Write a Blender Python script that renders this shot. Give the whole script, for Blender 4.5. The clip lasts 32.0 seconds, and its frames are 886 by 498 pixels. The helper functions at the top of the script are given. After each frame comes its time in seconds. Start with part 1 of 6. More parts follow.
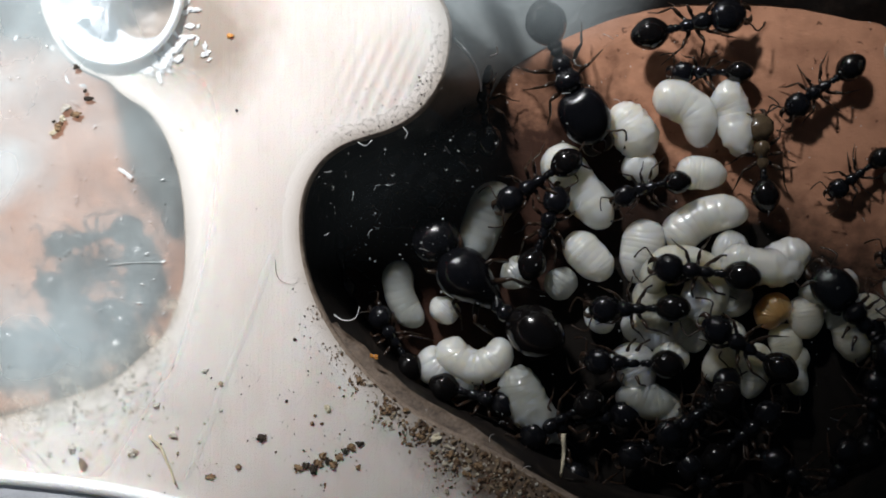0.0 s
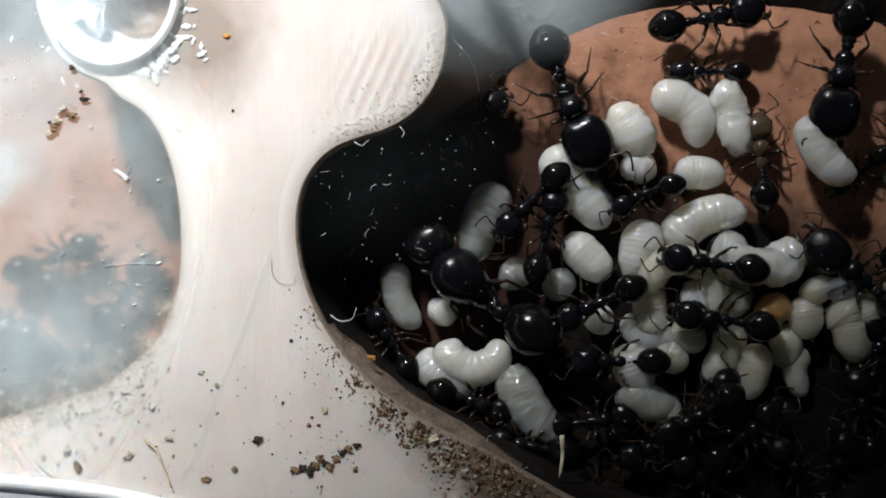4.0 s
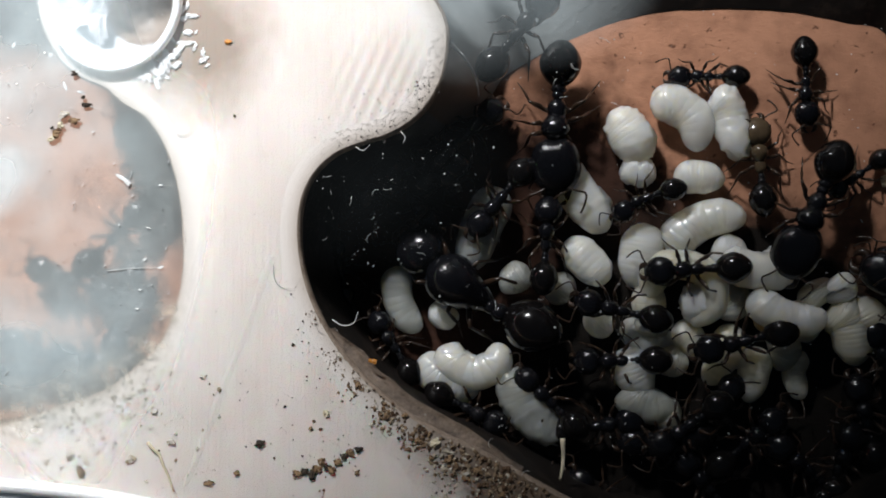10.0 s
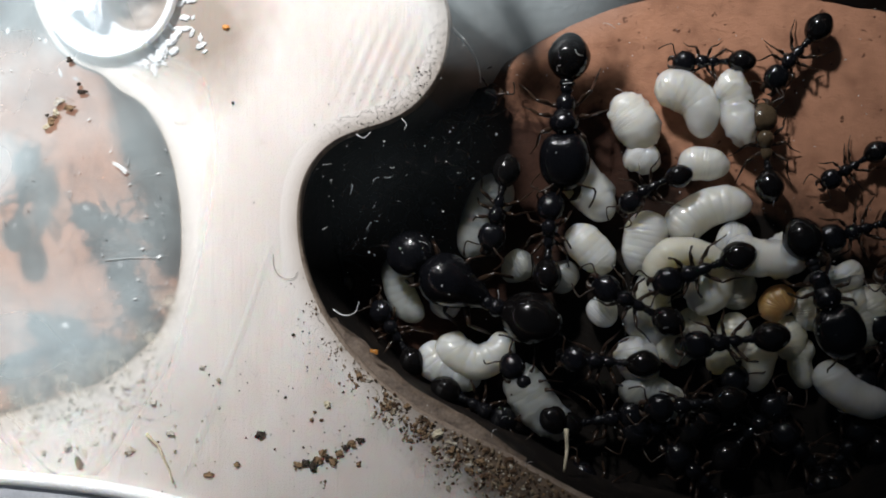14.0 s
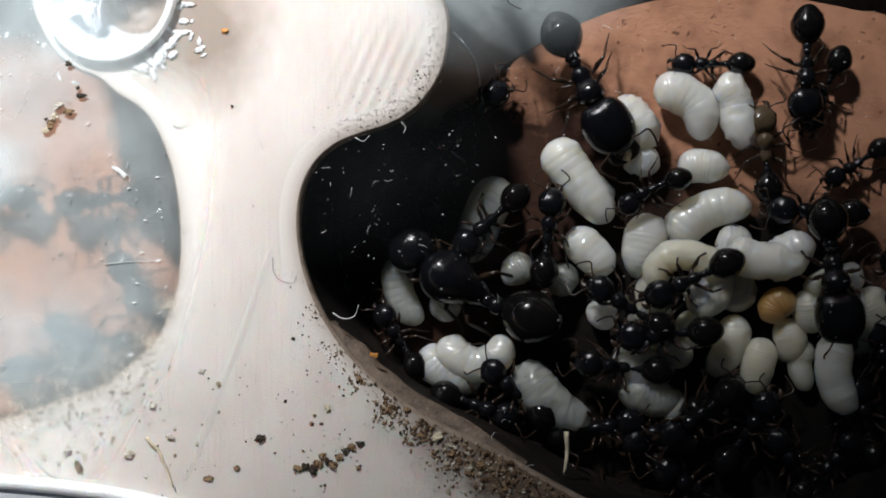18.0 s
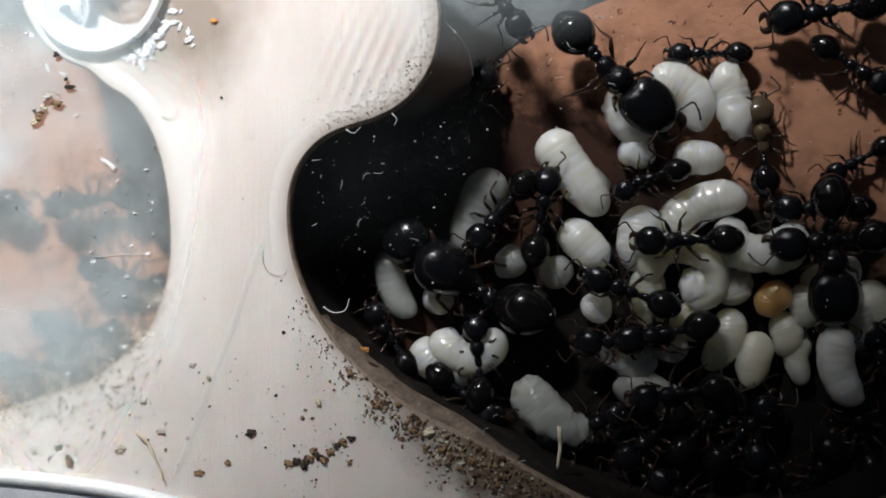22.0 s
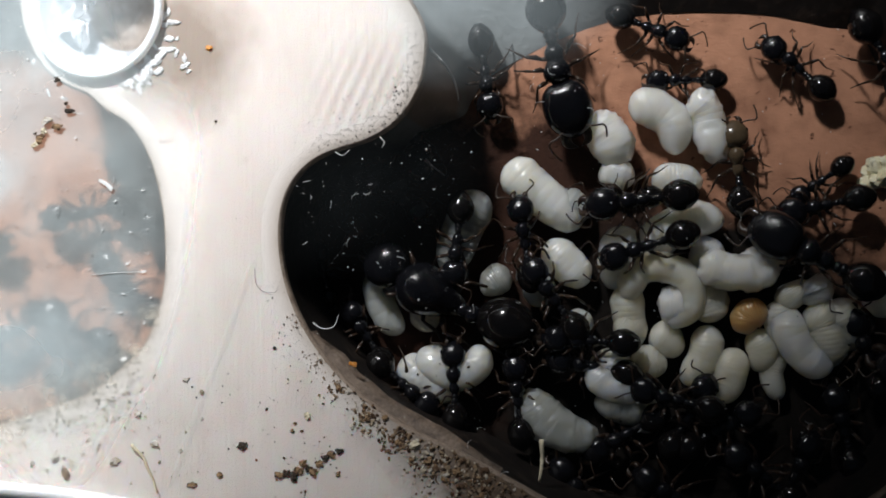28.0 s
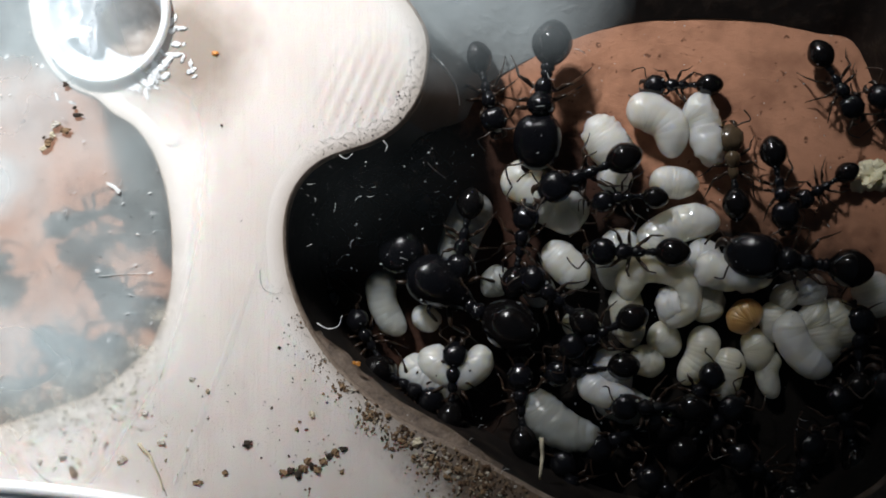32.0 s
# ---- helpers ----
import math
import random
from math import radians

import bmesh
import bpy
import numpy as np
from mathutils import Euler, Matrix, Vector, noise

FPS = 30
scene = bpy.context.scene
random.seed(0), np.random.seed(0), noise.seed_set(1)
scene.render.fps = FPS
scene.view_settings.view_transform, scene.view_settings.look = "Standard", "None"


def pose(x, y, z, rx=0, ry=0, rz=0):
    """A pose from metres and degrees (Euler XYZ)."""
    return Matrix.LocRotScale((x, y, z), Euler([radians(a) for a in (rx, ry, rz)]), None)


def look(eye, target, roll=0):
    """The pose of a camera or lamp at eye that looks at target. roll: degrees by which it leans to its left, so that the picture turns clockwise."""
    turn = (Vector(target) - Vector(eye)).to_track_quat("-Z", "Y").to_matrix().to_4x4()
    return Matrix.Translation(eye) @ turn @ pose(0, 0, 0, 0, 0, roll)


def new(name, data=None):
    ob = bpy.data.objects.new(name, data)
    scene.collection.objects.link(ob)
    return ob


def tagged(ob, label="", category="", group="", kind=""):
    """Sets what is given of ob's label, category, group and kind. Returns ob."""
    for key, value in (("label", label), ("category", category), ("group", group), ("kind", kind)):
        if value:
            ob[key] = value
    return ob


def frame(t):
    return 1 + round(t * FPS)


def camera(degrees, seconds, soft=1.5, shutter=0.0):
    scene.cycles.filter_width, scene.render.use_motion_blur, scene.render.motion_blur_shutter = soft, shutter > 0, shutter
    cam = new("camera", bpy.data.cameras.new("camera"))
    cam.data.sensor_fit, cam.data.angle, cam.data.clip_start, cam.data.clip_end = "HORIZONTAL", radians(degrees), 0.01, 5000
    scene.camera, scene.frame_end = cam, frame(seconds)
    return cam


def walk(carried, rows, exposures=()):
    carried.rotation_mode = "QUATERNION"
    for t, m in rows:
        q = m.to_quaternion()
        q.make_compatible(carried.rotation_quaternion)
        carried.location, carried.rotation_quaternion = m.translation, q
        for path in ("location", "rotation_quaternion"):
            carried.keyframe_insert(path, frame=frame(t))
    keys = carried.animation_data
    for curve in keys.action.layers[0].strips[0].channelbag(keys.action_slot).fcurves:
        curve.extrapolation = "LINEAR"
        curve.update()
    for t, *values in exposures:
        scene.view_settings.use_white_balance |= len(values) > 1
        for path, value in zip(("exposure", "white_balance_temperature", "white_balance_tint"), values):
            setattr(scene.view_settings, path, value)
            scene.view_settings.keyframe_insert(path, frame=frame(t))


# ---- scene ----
# The nest is seen from 5 cm above. Lengths below are in millimetres, times MM.
MM = 0.001
DEPTH = 7.0          # depth of the chambers under the plate's face
SECONDS = 32.0


def at(x, y, z, rx=0, ry=0, rz=0):
    return pose(x * MM, y * MM, z * MM, rx, ry, rz)


cam = camera(45, SECONDS, soft=1.8)
CAMERA = [
    (0, at(8.623, 0.183, 50.606, -0.113, 9.989, 0.255)),
    (0.5, at(8.533, 0.146, 50.647, -0.127, 9.876, 0.233)),
    (1, at(8.485, 0.064, 50.563, -0.000, 9.827, 0.231)),
    (1.5, at(8.649, 0.053, 50.543, -0.012, 9.977, 0.185)),
    (2, at(8.516, -0.271, 50.592, 0.302, 9.835, 0.202)),
    (2.5, at(8.704, -0.071, 50.578, -0.001, 10.006, 0.190)),
    (3, at(8.658, -0.150, 50.417, 0.171, 9.915, 0.183)),
    (3.5, at(8.791, -0.373, 50.256, 0.439, 10.066, 0.134)),
    (5.5, at(8.578, -0.496, 50.355, 0.655, 9.988, 0.131)),
    (6, at(8.606, -0.326, 50.516, 0.553, 9.987, 0.105)),
    (6.5, at(8.698, -0.139, 50.462, 0.363, 10.063, 0.105)),
    (7, at(8.760, -0.191, 50.389, 0.415, 10.088, 0.066)),
    (7.5, at(8.582, -0.171, 50.460, 0.418, 9.911, 0.058)),
    (8, at(8.541, -0.255, 50.662, 0.560, 9.908, 0.016)),
    (8.5, at(8.495, -0.412, 50.677, 0.700, 9.856, -0.016)),
    (9, at(8.549, -0.158, 50.734, 0.467, 9.925, -0.014)),
    (9.5, at(8.546, -0.280, 50.730, 0.598, 9.844, 0.003)),
    (10, at(8.616, -0.339, 50.577, 0.660, 9.896, 0.023)),
    (10.5, at(8.598, -0.308, 50.565, 0.567, 9.837, -0.030)),
    (11, at(8.676, -0.280, 50.684, 0.494, 9.946, 0.006)),
    (11.5, at(8.543, -0.283, 50.654, 0.429, 9.839, -0.050)),
    (12, at(8.466, -0.288, 50.517, 0.327, 9.840, -0.070)),
    (12.5, at(8.432, -0.186, 50.465, 0.156, 9.771, -0.101)),
    (13, at(8.464, -0.114, 50.300, -0.022, 9.798, -0.100)),
    (13.5, at(8.383, 0.010, 50.116, -0.212, 9.855, -0.144)),
    (14, at(8.283, -0.053, 49.926, -0.283, 9.761, -0.114)),
    (14.5, at(8.522, 0.005, 49.965, -0.412, 9.996, -0.123)),
    (16.5, at(8.371, 0.040, 49.803, -0.168, 9.887, -0.207)),
    (17, at(8.382, -0.042, 49.743, -0.098, 9.870, -0.208)),
    (17.5, at(8.143, -0.003, 49.728, -0.217, 9.729, -0.289)),
    (18, at(8.287, 0.048, 49.891, -0.249, 9.747, -0.241)),
    (18.5, at(8.470, -0.372, 49.592, 0.177, 9.963, -0.254)),
    (19, at(8.378, -0.184, 49.306, -0.186, 9.900, -0.267)),
    (19.5, at(8.449, -0.103, 49.341, -0.317, 9.855, -0.290)),
    (20, at(8.671, 0.083, 49.375, -0.512, 10.001, -0.266)),
    (20.5, at(8.673, -0.290, 49.365, -0.157, 9.959, -0.325)),
    (21, at(8.605, -0.092, 49.362, -0.417, 9.840, -0.304)),
    (21.5, at(8.906, 0.905, 49.361, -1.510, 10.140, -0.251)),
    (22, at(8.916, 0.514, 49.190, -1.143, 10.133, -0.249)),
    (22.5, at(8.913, 0.434, 49.137, -1.100, 10.123, -0.295)),
    (23, at(8.853, 0.448, 49.131, -1.123, 10.035, -0.269)),
    (23.5, at(8.958, 0.424, 49.001, -1.172, 10.128, -0.308)),
    (24, at(9.049, 0.098, 49.838, -1.160, 10.135, -0.282)),
    (24.5, at(9.247, 0.118, 50.059, -1.211, 10.050, -0.255)),
    (25, at(9.360, -0.138, 49.974, -0.785, 10.045, -0.251)),
    (25.5, at(9.369, -0.103, 50.996, -0.123, 9.881, -0.159)),
    (27.5, at(10.044, -0.174, 50.831, 0.577, 10.233, -0.189)),
    (28, at(9.838, 0.124, 50.888, 0.303, 10.036, -0.191)),
    (28.5, at(9.790, 0.103, 50.931, 0.312, 9.936, -0.151)),
    (29, at(9.682, -0.237, 50.880, 0.631, 9.848, -0.181)),
    (29.5, at(9.791, -0.006, 51.041, 0.402, 9.899, -0.185)),
    (30, at(9.770, -0.076, 51.143, 0.504, 9.843, -0.197)),
    (30.5, at(9.753, -0.195, 52.289, 0.788, 9.962, -0.293)),
    (31, at(9.749, 0.185, 52.006, 0.428, 10.002, -0.197)),
    (31.5, at(9.675, -0.199, 52.006, 0.800, 9.851, -0.203)),
    (32, at(9.667, -0.148, 51.956, 0.659, 9.759, -0.216)),
]
# the clip dims a little near the end of its third quarter
walk(cam, CAMERA, [(0, 0), (14, 0), (20, -0.05), (22, -0.12), (24, -0.2), (25.5, -0.16), (28, -0.08), (32, -0.07)])

# ---- light: one torch from the upper left, a dim cool room around ----
world = bpy.data.worlds.new("room")
scene.world = world
world.use_nodes = True
sky = world.node_tree.nodes["Background"]
sky.inputs["Color"].default_value = (0.52, 0.74, 1.0, 1)
sky.inputs["Strength"].default_value = 0.024

torch_data = bpy.data.lights.new("torch", "SPOT")
torch_data.energy = 3.02
torch_data.color = (0.985, 0.99, 0.995)
torch_data.spot_size = radians(103.3)
torch_data.spot_blend = 0.106
torch_data.shadow_soft_size = 0.013
torch = new("torch", torch_data)
torch.matrix_world = look((-0.0523, 0.1518, 0.1224), (-0.0768, 0.1346, 0.0))


# ---- materials ----
def nodes_of(name, rough=0.5, spec=0.5, metal=0.0):
    m = bpy.data.materials.new(name)
    m.use_nodes = True
    t = m.node_tree
    b = t.nodes["Principled BSDF"]
    b.inputs["Roughness"].default_value = rough
    b.inputs["Specular IOR Level"].default_value = spec
    b.inputs["Metallic"].default_value = metal
    co = t.nodes.new("ShaderNodeTexCoord")
    mp = t.nodes.new("ShaderNodeMapping")
    mp.inputs["Scale"].default_value = (1000, 1000, 1000)
    t.links.new(co.outputs["Object"], mp.inputs["Vector"])
    return m, t, b, mp.outputs["Vector"]


def noise_node(t, vec, scale, detail=4, rough=0.55, stretch=None):
    if stretch:
        mp = t.nodes.new("ShaderNodeMapping")
        mp.inputs["Scale"].default_value = stretch[:3]
        mp.inputs["Rotation"].default_value = (0, 0, stretch[3])
        t.links.new(vec, mp.inputs["Vector"])
        vec = mp.outputs["Vector"]
    n = t.nodes.new("ShaderNodeTexNoise")
    n.inputs["Scale"].default_value, n.inputs["Detail"].default_value = scale, detail
    n.inputs["Roughness"].default_value = rough
    t.links.new(vec, n.inputs["Vector"])
    return n.outputs["Fac"]


def ramp(t, fac, stops):
    r = t.nodes.new("ShaderNodeValToRGB")
    while len(r.color_ramp.elements) < len(stops):
        r.color_ramp.elements.new(0.5)
    for e, (p, c) in zip(r.color_ramp.elements, stops):
        e.position = p
        e.color = (*c, 1) if len(c) == 3 else (c[0], c[0], c[0], 1)
    t.links.new(fac, r.inputs["Fac"])
    return r.outputs["Color"]


def mixed(t, fac, a, b, how="MIX"):
    n = t.nodes.new("ShaderNodeMix")
    n.data_type, n.blend_type = "RGBA", how
    for socket, v in ((n.inputs[0], fac), (n.inputs[6], a), (n.inputs[7], b)):
        if isinstance(v, (int, float)):
            socket.default_value = v
        elif isinstance(v, tuple):
            socket.default_value = (*v, 1)
        else:
            t.links.new(v, socket)
    return n.outputs[2]


def math_node(t, op, a, b=0.0, c=0.0):
    n = t.nodes.new("ShaderNodeMath")
    n.operation = op
    for socket, v in zip(n.inputs, (a, b, c)):
        if isinstance(v, (int, float)):
            socket.default_value = v
        else:
            t.links.new(v, socket)
    return n.outputs[0]


def bump(t, b, height, depth_mm, strength=1.0):
    n = t.nodes.new("ShaderNodeBump")
    n.inputs["Distance"].default_value = depth_mm * MM
    n.inputs["Strength"].default_value = strength
    t.links.new(height, n.inputs["Height"])
    t.links.new(n.outputs["Normal"], b.inputs["Normal"])


def plain(name, low, high, scale, rough, spec=0.5, depth=0.02, sss=0.0, radius=(1, 0.8, 0.6), sss_mm=0.6, coat=0.0):
    """A grained material between two colours: a coarse and a fine noise, with relief."""
    m, t, b, vec = nodes_of(name, rough, spec)
    a = noise_node(t, vec, scale)
    f = noise_node(t, vec, scale * 6, 3)
    k = math_node(t, "MULTIPLY_ADD", f, 0.4, math_node(t, "MULTIPLY", a, 0.6))
    t.links.new(ramp(t, k, [(0.3, low), (0.7, high)]), b.inputs["Base Color"])
    bump(t, b, k, depth)
    if sss:
        b.inputs["Subsurface Weight"].default_value = sss
        b.inputs["Subsurface Radius"].default_value = radius
        b.inputs["Subsurface Scale"].default_value = sss_mm * MM
    b.inputs["Coat Weight"].default_value = coat
    return m


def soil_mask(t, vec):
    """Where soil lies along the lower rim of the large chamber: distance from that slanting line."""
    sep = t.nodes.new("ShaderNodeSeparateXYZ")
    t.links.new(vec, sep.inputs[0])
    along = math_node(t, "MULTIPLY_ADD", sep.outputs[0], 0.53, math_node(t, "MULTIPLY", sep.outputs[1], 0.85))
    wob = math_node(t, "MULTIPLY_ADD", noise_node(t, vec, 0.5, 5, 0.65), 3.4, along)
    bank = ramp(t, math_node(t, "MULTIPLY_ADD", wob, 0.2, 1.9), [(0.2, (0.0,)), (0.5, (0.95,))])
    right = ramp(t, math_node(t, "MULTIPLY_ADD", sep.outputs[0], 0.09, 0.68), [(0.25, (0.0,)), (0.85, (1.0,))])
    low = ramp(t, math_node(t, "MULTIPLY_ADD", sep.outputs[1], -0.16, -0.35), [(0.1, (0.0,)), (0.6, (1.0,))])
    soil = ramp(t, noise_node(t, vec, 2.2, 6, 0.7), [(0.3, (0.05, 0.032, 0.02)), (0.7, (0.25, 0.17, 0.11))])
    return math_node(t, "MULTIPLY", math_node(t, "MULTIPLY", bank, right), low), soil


def plate_material():
    """Milled white plastic: fine tool marks, smears of soil, a brown soiled bank along the lower rim."""
    m, t, b, vec = nodes_of("milled_white_plastic", 0.5, 0.4)
    marks = noise_node(t, vec, 1.0, 3, 0.5, (4.6, 0.22, 1, radians(-28)))
    fine = noise_node(t, vec, 9.0, 4)
    broad = noise_node(t, vec, 0.16, 3)
    base = mixed(t, marks, (0.83, 0.78, 0.748), (0.855, 0.808, 0.778))
    base = mixed(t, math_node(t, "MULTIPLY", broad, 0.35), base, (0.72, 0.65, 0.61))
    cloud = ramp(t, noise_node(t, vec, 0.35, 5, 0.6, (1.0, 0.45, 1, radians(-30))), [(0.42, (0.0,)), (0.68, (0.5,))])
    base = mixed(t, cloud, base, (0.66, 0.585, 0.54))
    grime = ramp(t, noise_node(t, vec, 0.9, 8, 0.7), [(0.62, (0.0,)), (0.78, (0.55,))])
    base = mixed(t, grime, base, (0.45, 0.36, 0.30))
    # cutter marks: slanting grooves, deepest on the tongue between the chambers
    wave = t.nodes.new("ShaderNodeTexWave")
    wave.wave_type, wave.bands_direction = "BANDS", "X"
    wmap = t.nodes.new("ShaderNodeMapping")
    wmap.inputs["Rotation"].default_value = (0, 0, radians(24))
    t.links.new(vec, wmap.inputs["Vector"])
    t.links.new(wmap.outputs["Vector"], wave.inputs["Vector"])
    wave.inputs["Scale"].default_value, wave.inputs["Distortion"].default_value = 0.5, 1.5
    wave.inputs["Detail"].default_value, wave.inputs["Detail Scale"].default_value = 3, 0.35
    off = t.nodes.new("ShaderNodeVectorMath")
    off.operation = "DISTANCE"
    t.links.new(vec, off.inputs[0])
    off.inputs[1].default_value = (-2.8, 7.9, 0)
    tongue = ramp(t, math_node(t, "MULTIPLY", off.outputs["Value"], 0.15), [(0.2, (1.0,)), (0.55, (0.0,))])
    patchy = ramp(t, noise_node(t, vec, 0.22, 3), [(0.5, (0.0,)), (0.7, (0.2,))])
    grooves = math_node(t, "MULTIPLY", wave.outputs["Fac"], math_node(t, "ADD", tongue, patchy))
    base = mixed(t, math_node(t, "MULTIPLY", grooves, 0.42), base, (0.55, 0.47, 0.43))
    # a brownish smear of old glue beside the bushing
    gap = t.nodes.new("ShaderNodeVectorMath")
    gap.operation = "DISTANCE"
    t.links.new(vec, gap.inputs[0])
    gap.inputs[1].default_value = (-12.8, 10.8, 0)
    ragged = math_node(t, "MULTIPLY_ADD", noise_node(t, vec, 0.5, 5, 0.6), 3.0, gap.outputs["Value"])
    smear = ramp(t, math_node(t, "MULTIPLY", ragged, 0.15), [(0.5, (0.9,)), (0.95, (0.0,))])
    base = mixed(t, smear, base, (0.36, 0.29, 0.24))
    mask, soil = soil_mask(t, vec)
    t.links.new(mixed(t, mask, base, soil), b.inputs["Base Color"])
    h = math_node(t, "MULTIPLY_ADD", grooves, -0.45, math_node(t, "MULTIPLY_ADD", fine, 0.35, math_node(t, "MULTIPLY", marks, 0.45)))
    bump(t, b, math_node(t, "MULTIPLY_ADD", mask, 1.5, h), 0.05)
    b.inputs["Subsurface Weight"].default_value = 0.25
    b.inputs["Subsurface Scale"].default_value = 0.6 * MM
    return m


def rim_material():
    """The chamfered lip of the cut-outs: off-white, peppered with fine dark dirt."""
    m, t, b, vec = nodes_of("worn_white_rim", 0.45, 0.4)
    wear = t.nodes.new("ShaderNodeAttribute")
    wear.attribute_name = "wear"
    base = mixed(t, noise_node(t, vec, 1.4, 4), (0.80, 0.75, 0.715), (0.85, 0.80, 0.77))
    stain = math_node(t, "MULTIPLY", wear.outputs["Fac"], math_node(t, "MULTIPLY_ADD", noise_node(t, vec, 0.8, 4), 0.7, 0.45))
    base = mixed(t, stain, base, (0.52, 0.45, 0.39))
    pepper = ramp(t, noise_node(t, vec, 5.0, 4, 0.75), [(0.53, (0.0,)), (0.66, (0.8,))])
    off = t.nodes.new("ShaderNodeVectorMath")
    off.operation = "DISTANCE"
    t.links.new(vec, off.inputs[0])
    off.inputs[1].default_value = (-2.8, 7.9, 0)
    worn = ramp(t, math_node(t, "MULTIPLY", off.outputs["Value"], 0.15), [(0.4, (1.0,)), (0.85, (0.0,))])
    base = mixed(t, math_node(t, "MULTIPLY", math_node(t, "MULTIPLY", worn, wear.outputs["Fac"]), 0.8), base, mixed(t, noise_node(t, vec, 2.2, 5, 0.7), (0.36, 0.31, 0.27), (0.64, 0.57, 0.51)))
    base = mixed(t, math_node(t, "MULTIPLY", pepper, math_node(t, "MULTIPLY", worn, wear.outputs["Fac"])), base, (0.07, 0.06, 0.05))
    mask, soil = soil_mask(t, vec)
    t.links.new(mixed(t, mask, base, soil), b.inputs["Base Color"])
    bump(t, b, math_node(t, "MULTIPLY", pepper, worn), 0.04)
    return m


def wall_material():
    """Smoky plastic; a broad patch where the tongue meets the back wall is painted lit grey."""
    m, t, b, vec = nodes_of("smoky_plastic_wall", 0.5, 0.2)
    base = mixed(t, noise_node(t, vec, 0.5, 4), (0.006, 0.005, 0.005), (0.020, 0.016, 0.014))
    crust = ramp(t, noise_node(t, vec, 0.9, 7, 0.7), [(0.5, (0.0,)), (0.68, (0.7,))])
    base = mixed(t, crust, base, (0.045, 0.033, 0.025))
    off = t.nodes.new("ShaderNodeVectorMath")
    off.operation = "DISTANCE"
    t.links.new(vec, off.inputs[0])
    off.inputs[1].default_value = (2.2, 12.6, -3)
    edge = math_node(t, "MULTIPLY_ADD", noise_node(t, vec, 0.3, 5, 0.6), 3.0, off.outputs["Value"])
    pale = ramp(t, math_node(t, "MULTIPLY", edge, 0.08), [(0.45, (1.0,)), (0.8, (0.0,))])
    lit_grey = mixed(t, noise_node(t, vec, 0.6, 6, 0.7), (0.32, 0.35, 0.355), (0.46, 0.50, 0.51))
    # the turned tongue flank stays brown to its pale line, lightened as if lit
    flank = t.nodes.new("ShaderNodeVectorMath")
    flank.operation = "DISTANCE"
    flat = t.nodes.new("ShaderNodeVectorMath")
    flat.operation = "MULTIPLY"
    t.links.new(vec, flat.inputs[0])
    flat.inputs[1].default_value = (1, 1, 0)
    t.links.new(flat.outputs[0], flank.inputs[0])
    flank.inputs[1].default_value = (-0.94, 8.70, 0)
    beyond = ramp(t, math_node(t, "MULTIPLY_ADD", flank.outputs["Value"], 0.5, 0.5 - 0.5 * 1.83), [(0.42, (0.0,)), (0.5, (1.0,))])
    brown = mixed(t, noise_node(t, vec, 0.5, 4), (0.30, 0.24, 0.20), (0.44, 0.36, 0.31))
    base = mixed(t, pale, base, mixed(t, beyond, brown, lit_grey))
    t.links.new(base, b.inputs["Base Color"])
    bump(t, b, math_node(t, "ADD", noise_node(t, vec, 2.0, 4), crust), 0.03)
    return m


def terracotta_material():
    m, t, b, vec = nodes_of("fired_clay", 0.8, 0.12)
    a = noise_node(t, vec, 0.5, 6, 0.65)
    f = noise_node(t, vec, 4.0, 6, 0.7)
    base = mixed(t, f, (0.35, 0.165, 0.097), (0.52, 0.27, 0.172))
    stain = ramp(t, a, [(0.44, (0.0,)), (0.66, (0.75,))])
    base = mixed(t, stain, base, (0.22, 0.105, 0.065))
    pits = ramp(t, noise_node(t, vec, 2.6, 2), [(0.68, (0.0,)), (0.72, (0.8,))])
    base = mixed(t, pits, base, (0.12, 0.055, 0.035))
    # a soiled patch where the brood is kept, shade among the brood painted in
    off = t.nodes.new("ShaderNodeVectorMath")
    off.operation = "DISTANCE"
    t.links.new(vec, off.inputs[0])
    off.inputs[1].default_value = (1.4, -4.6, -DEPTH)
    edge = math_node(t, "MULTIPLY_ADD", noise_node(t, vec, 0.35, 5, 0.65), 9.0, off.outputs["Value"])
    soiled_shade = ramp(t, math_node(t, "MULTIPLY", edge, 0.05), [(0.80, (0.98,)), (0.98, (0.0,))])
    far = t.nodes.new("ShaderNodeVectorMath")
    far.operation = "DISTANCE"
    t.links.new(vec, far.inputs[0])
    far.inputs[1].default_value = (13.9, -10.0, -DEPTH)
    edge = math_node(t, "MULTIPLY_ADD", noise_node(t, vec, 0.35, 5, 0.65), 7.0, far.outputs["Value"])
    base = mixed(t, soiled_shade, base, mixed(t, f, (0.010, 0.005, 0.0035), (0.046, 0.019, 0.012)))
    # unlit darkness where the colony packs together, painted black into the clay
    packed_dark = ramp(t, math_node(t, "MULTIPLY", edge, 0.05), [(0.70, (1.0,)), (0.92, (0.0,))])
    base = mixed(t, packed_dark, base, mixed(t, f, (0.003, 0.0025, 0.002), (0.011, 0.008, 0.006)))
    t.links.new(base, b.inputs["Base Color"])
    bump(t, b, math_node(t, "MULTIPLY_ADD", pits, -0.7, f), 0.06)
    return m


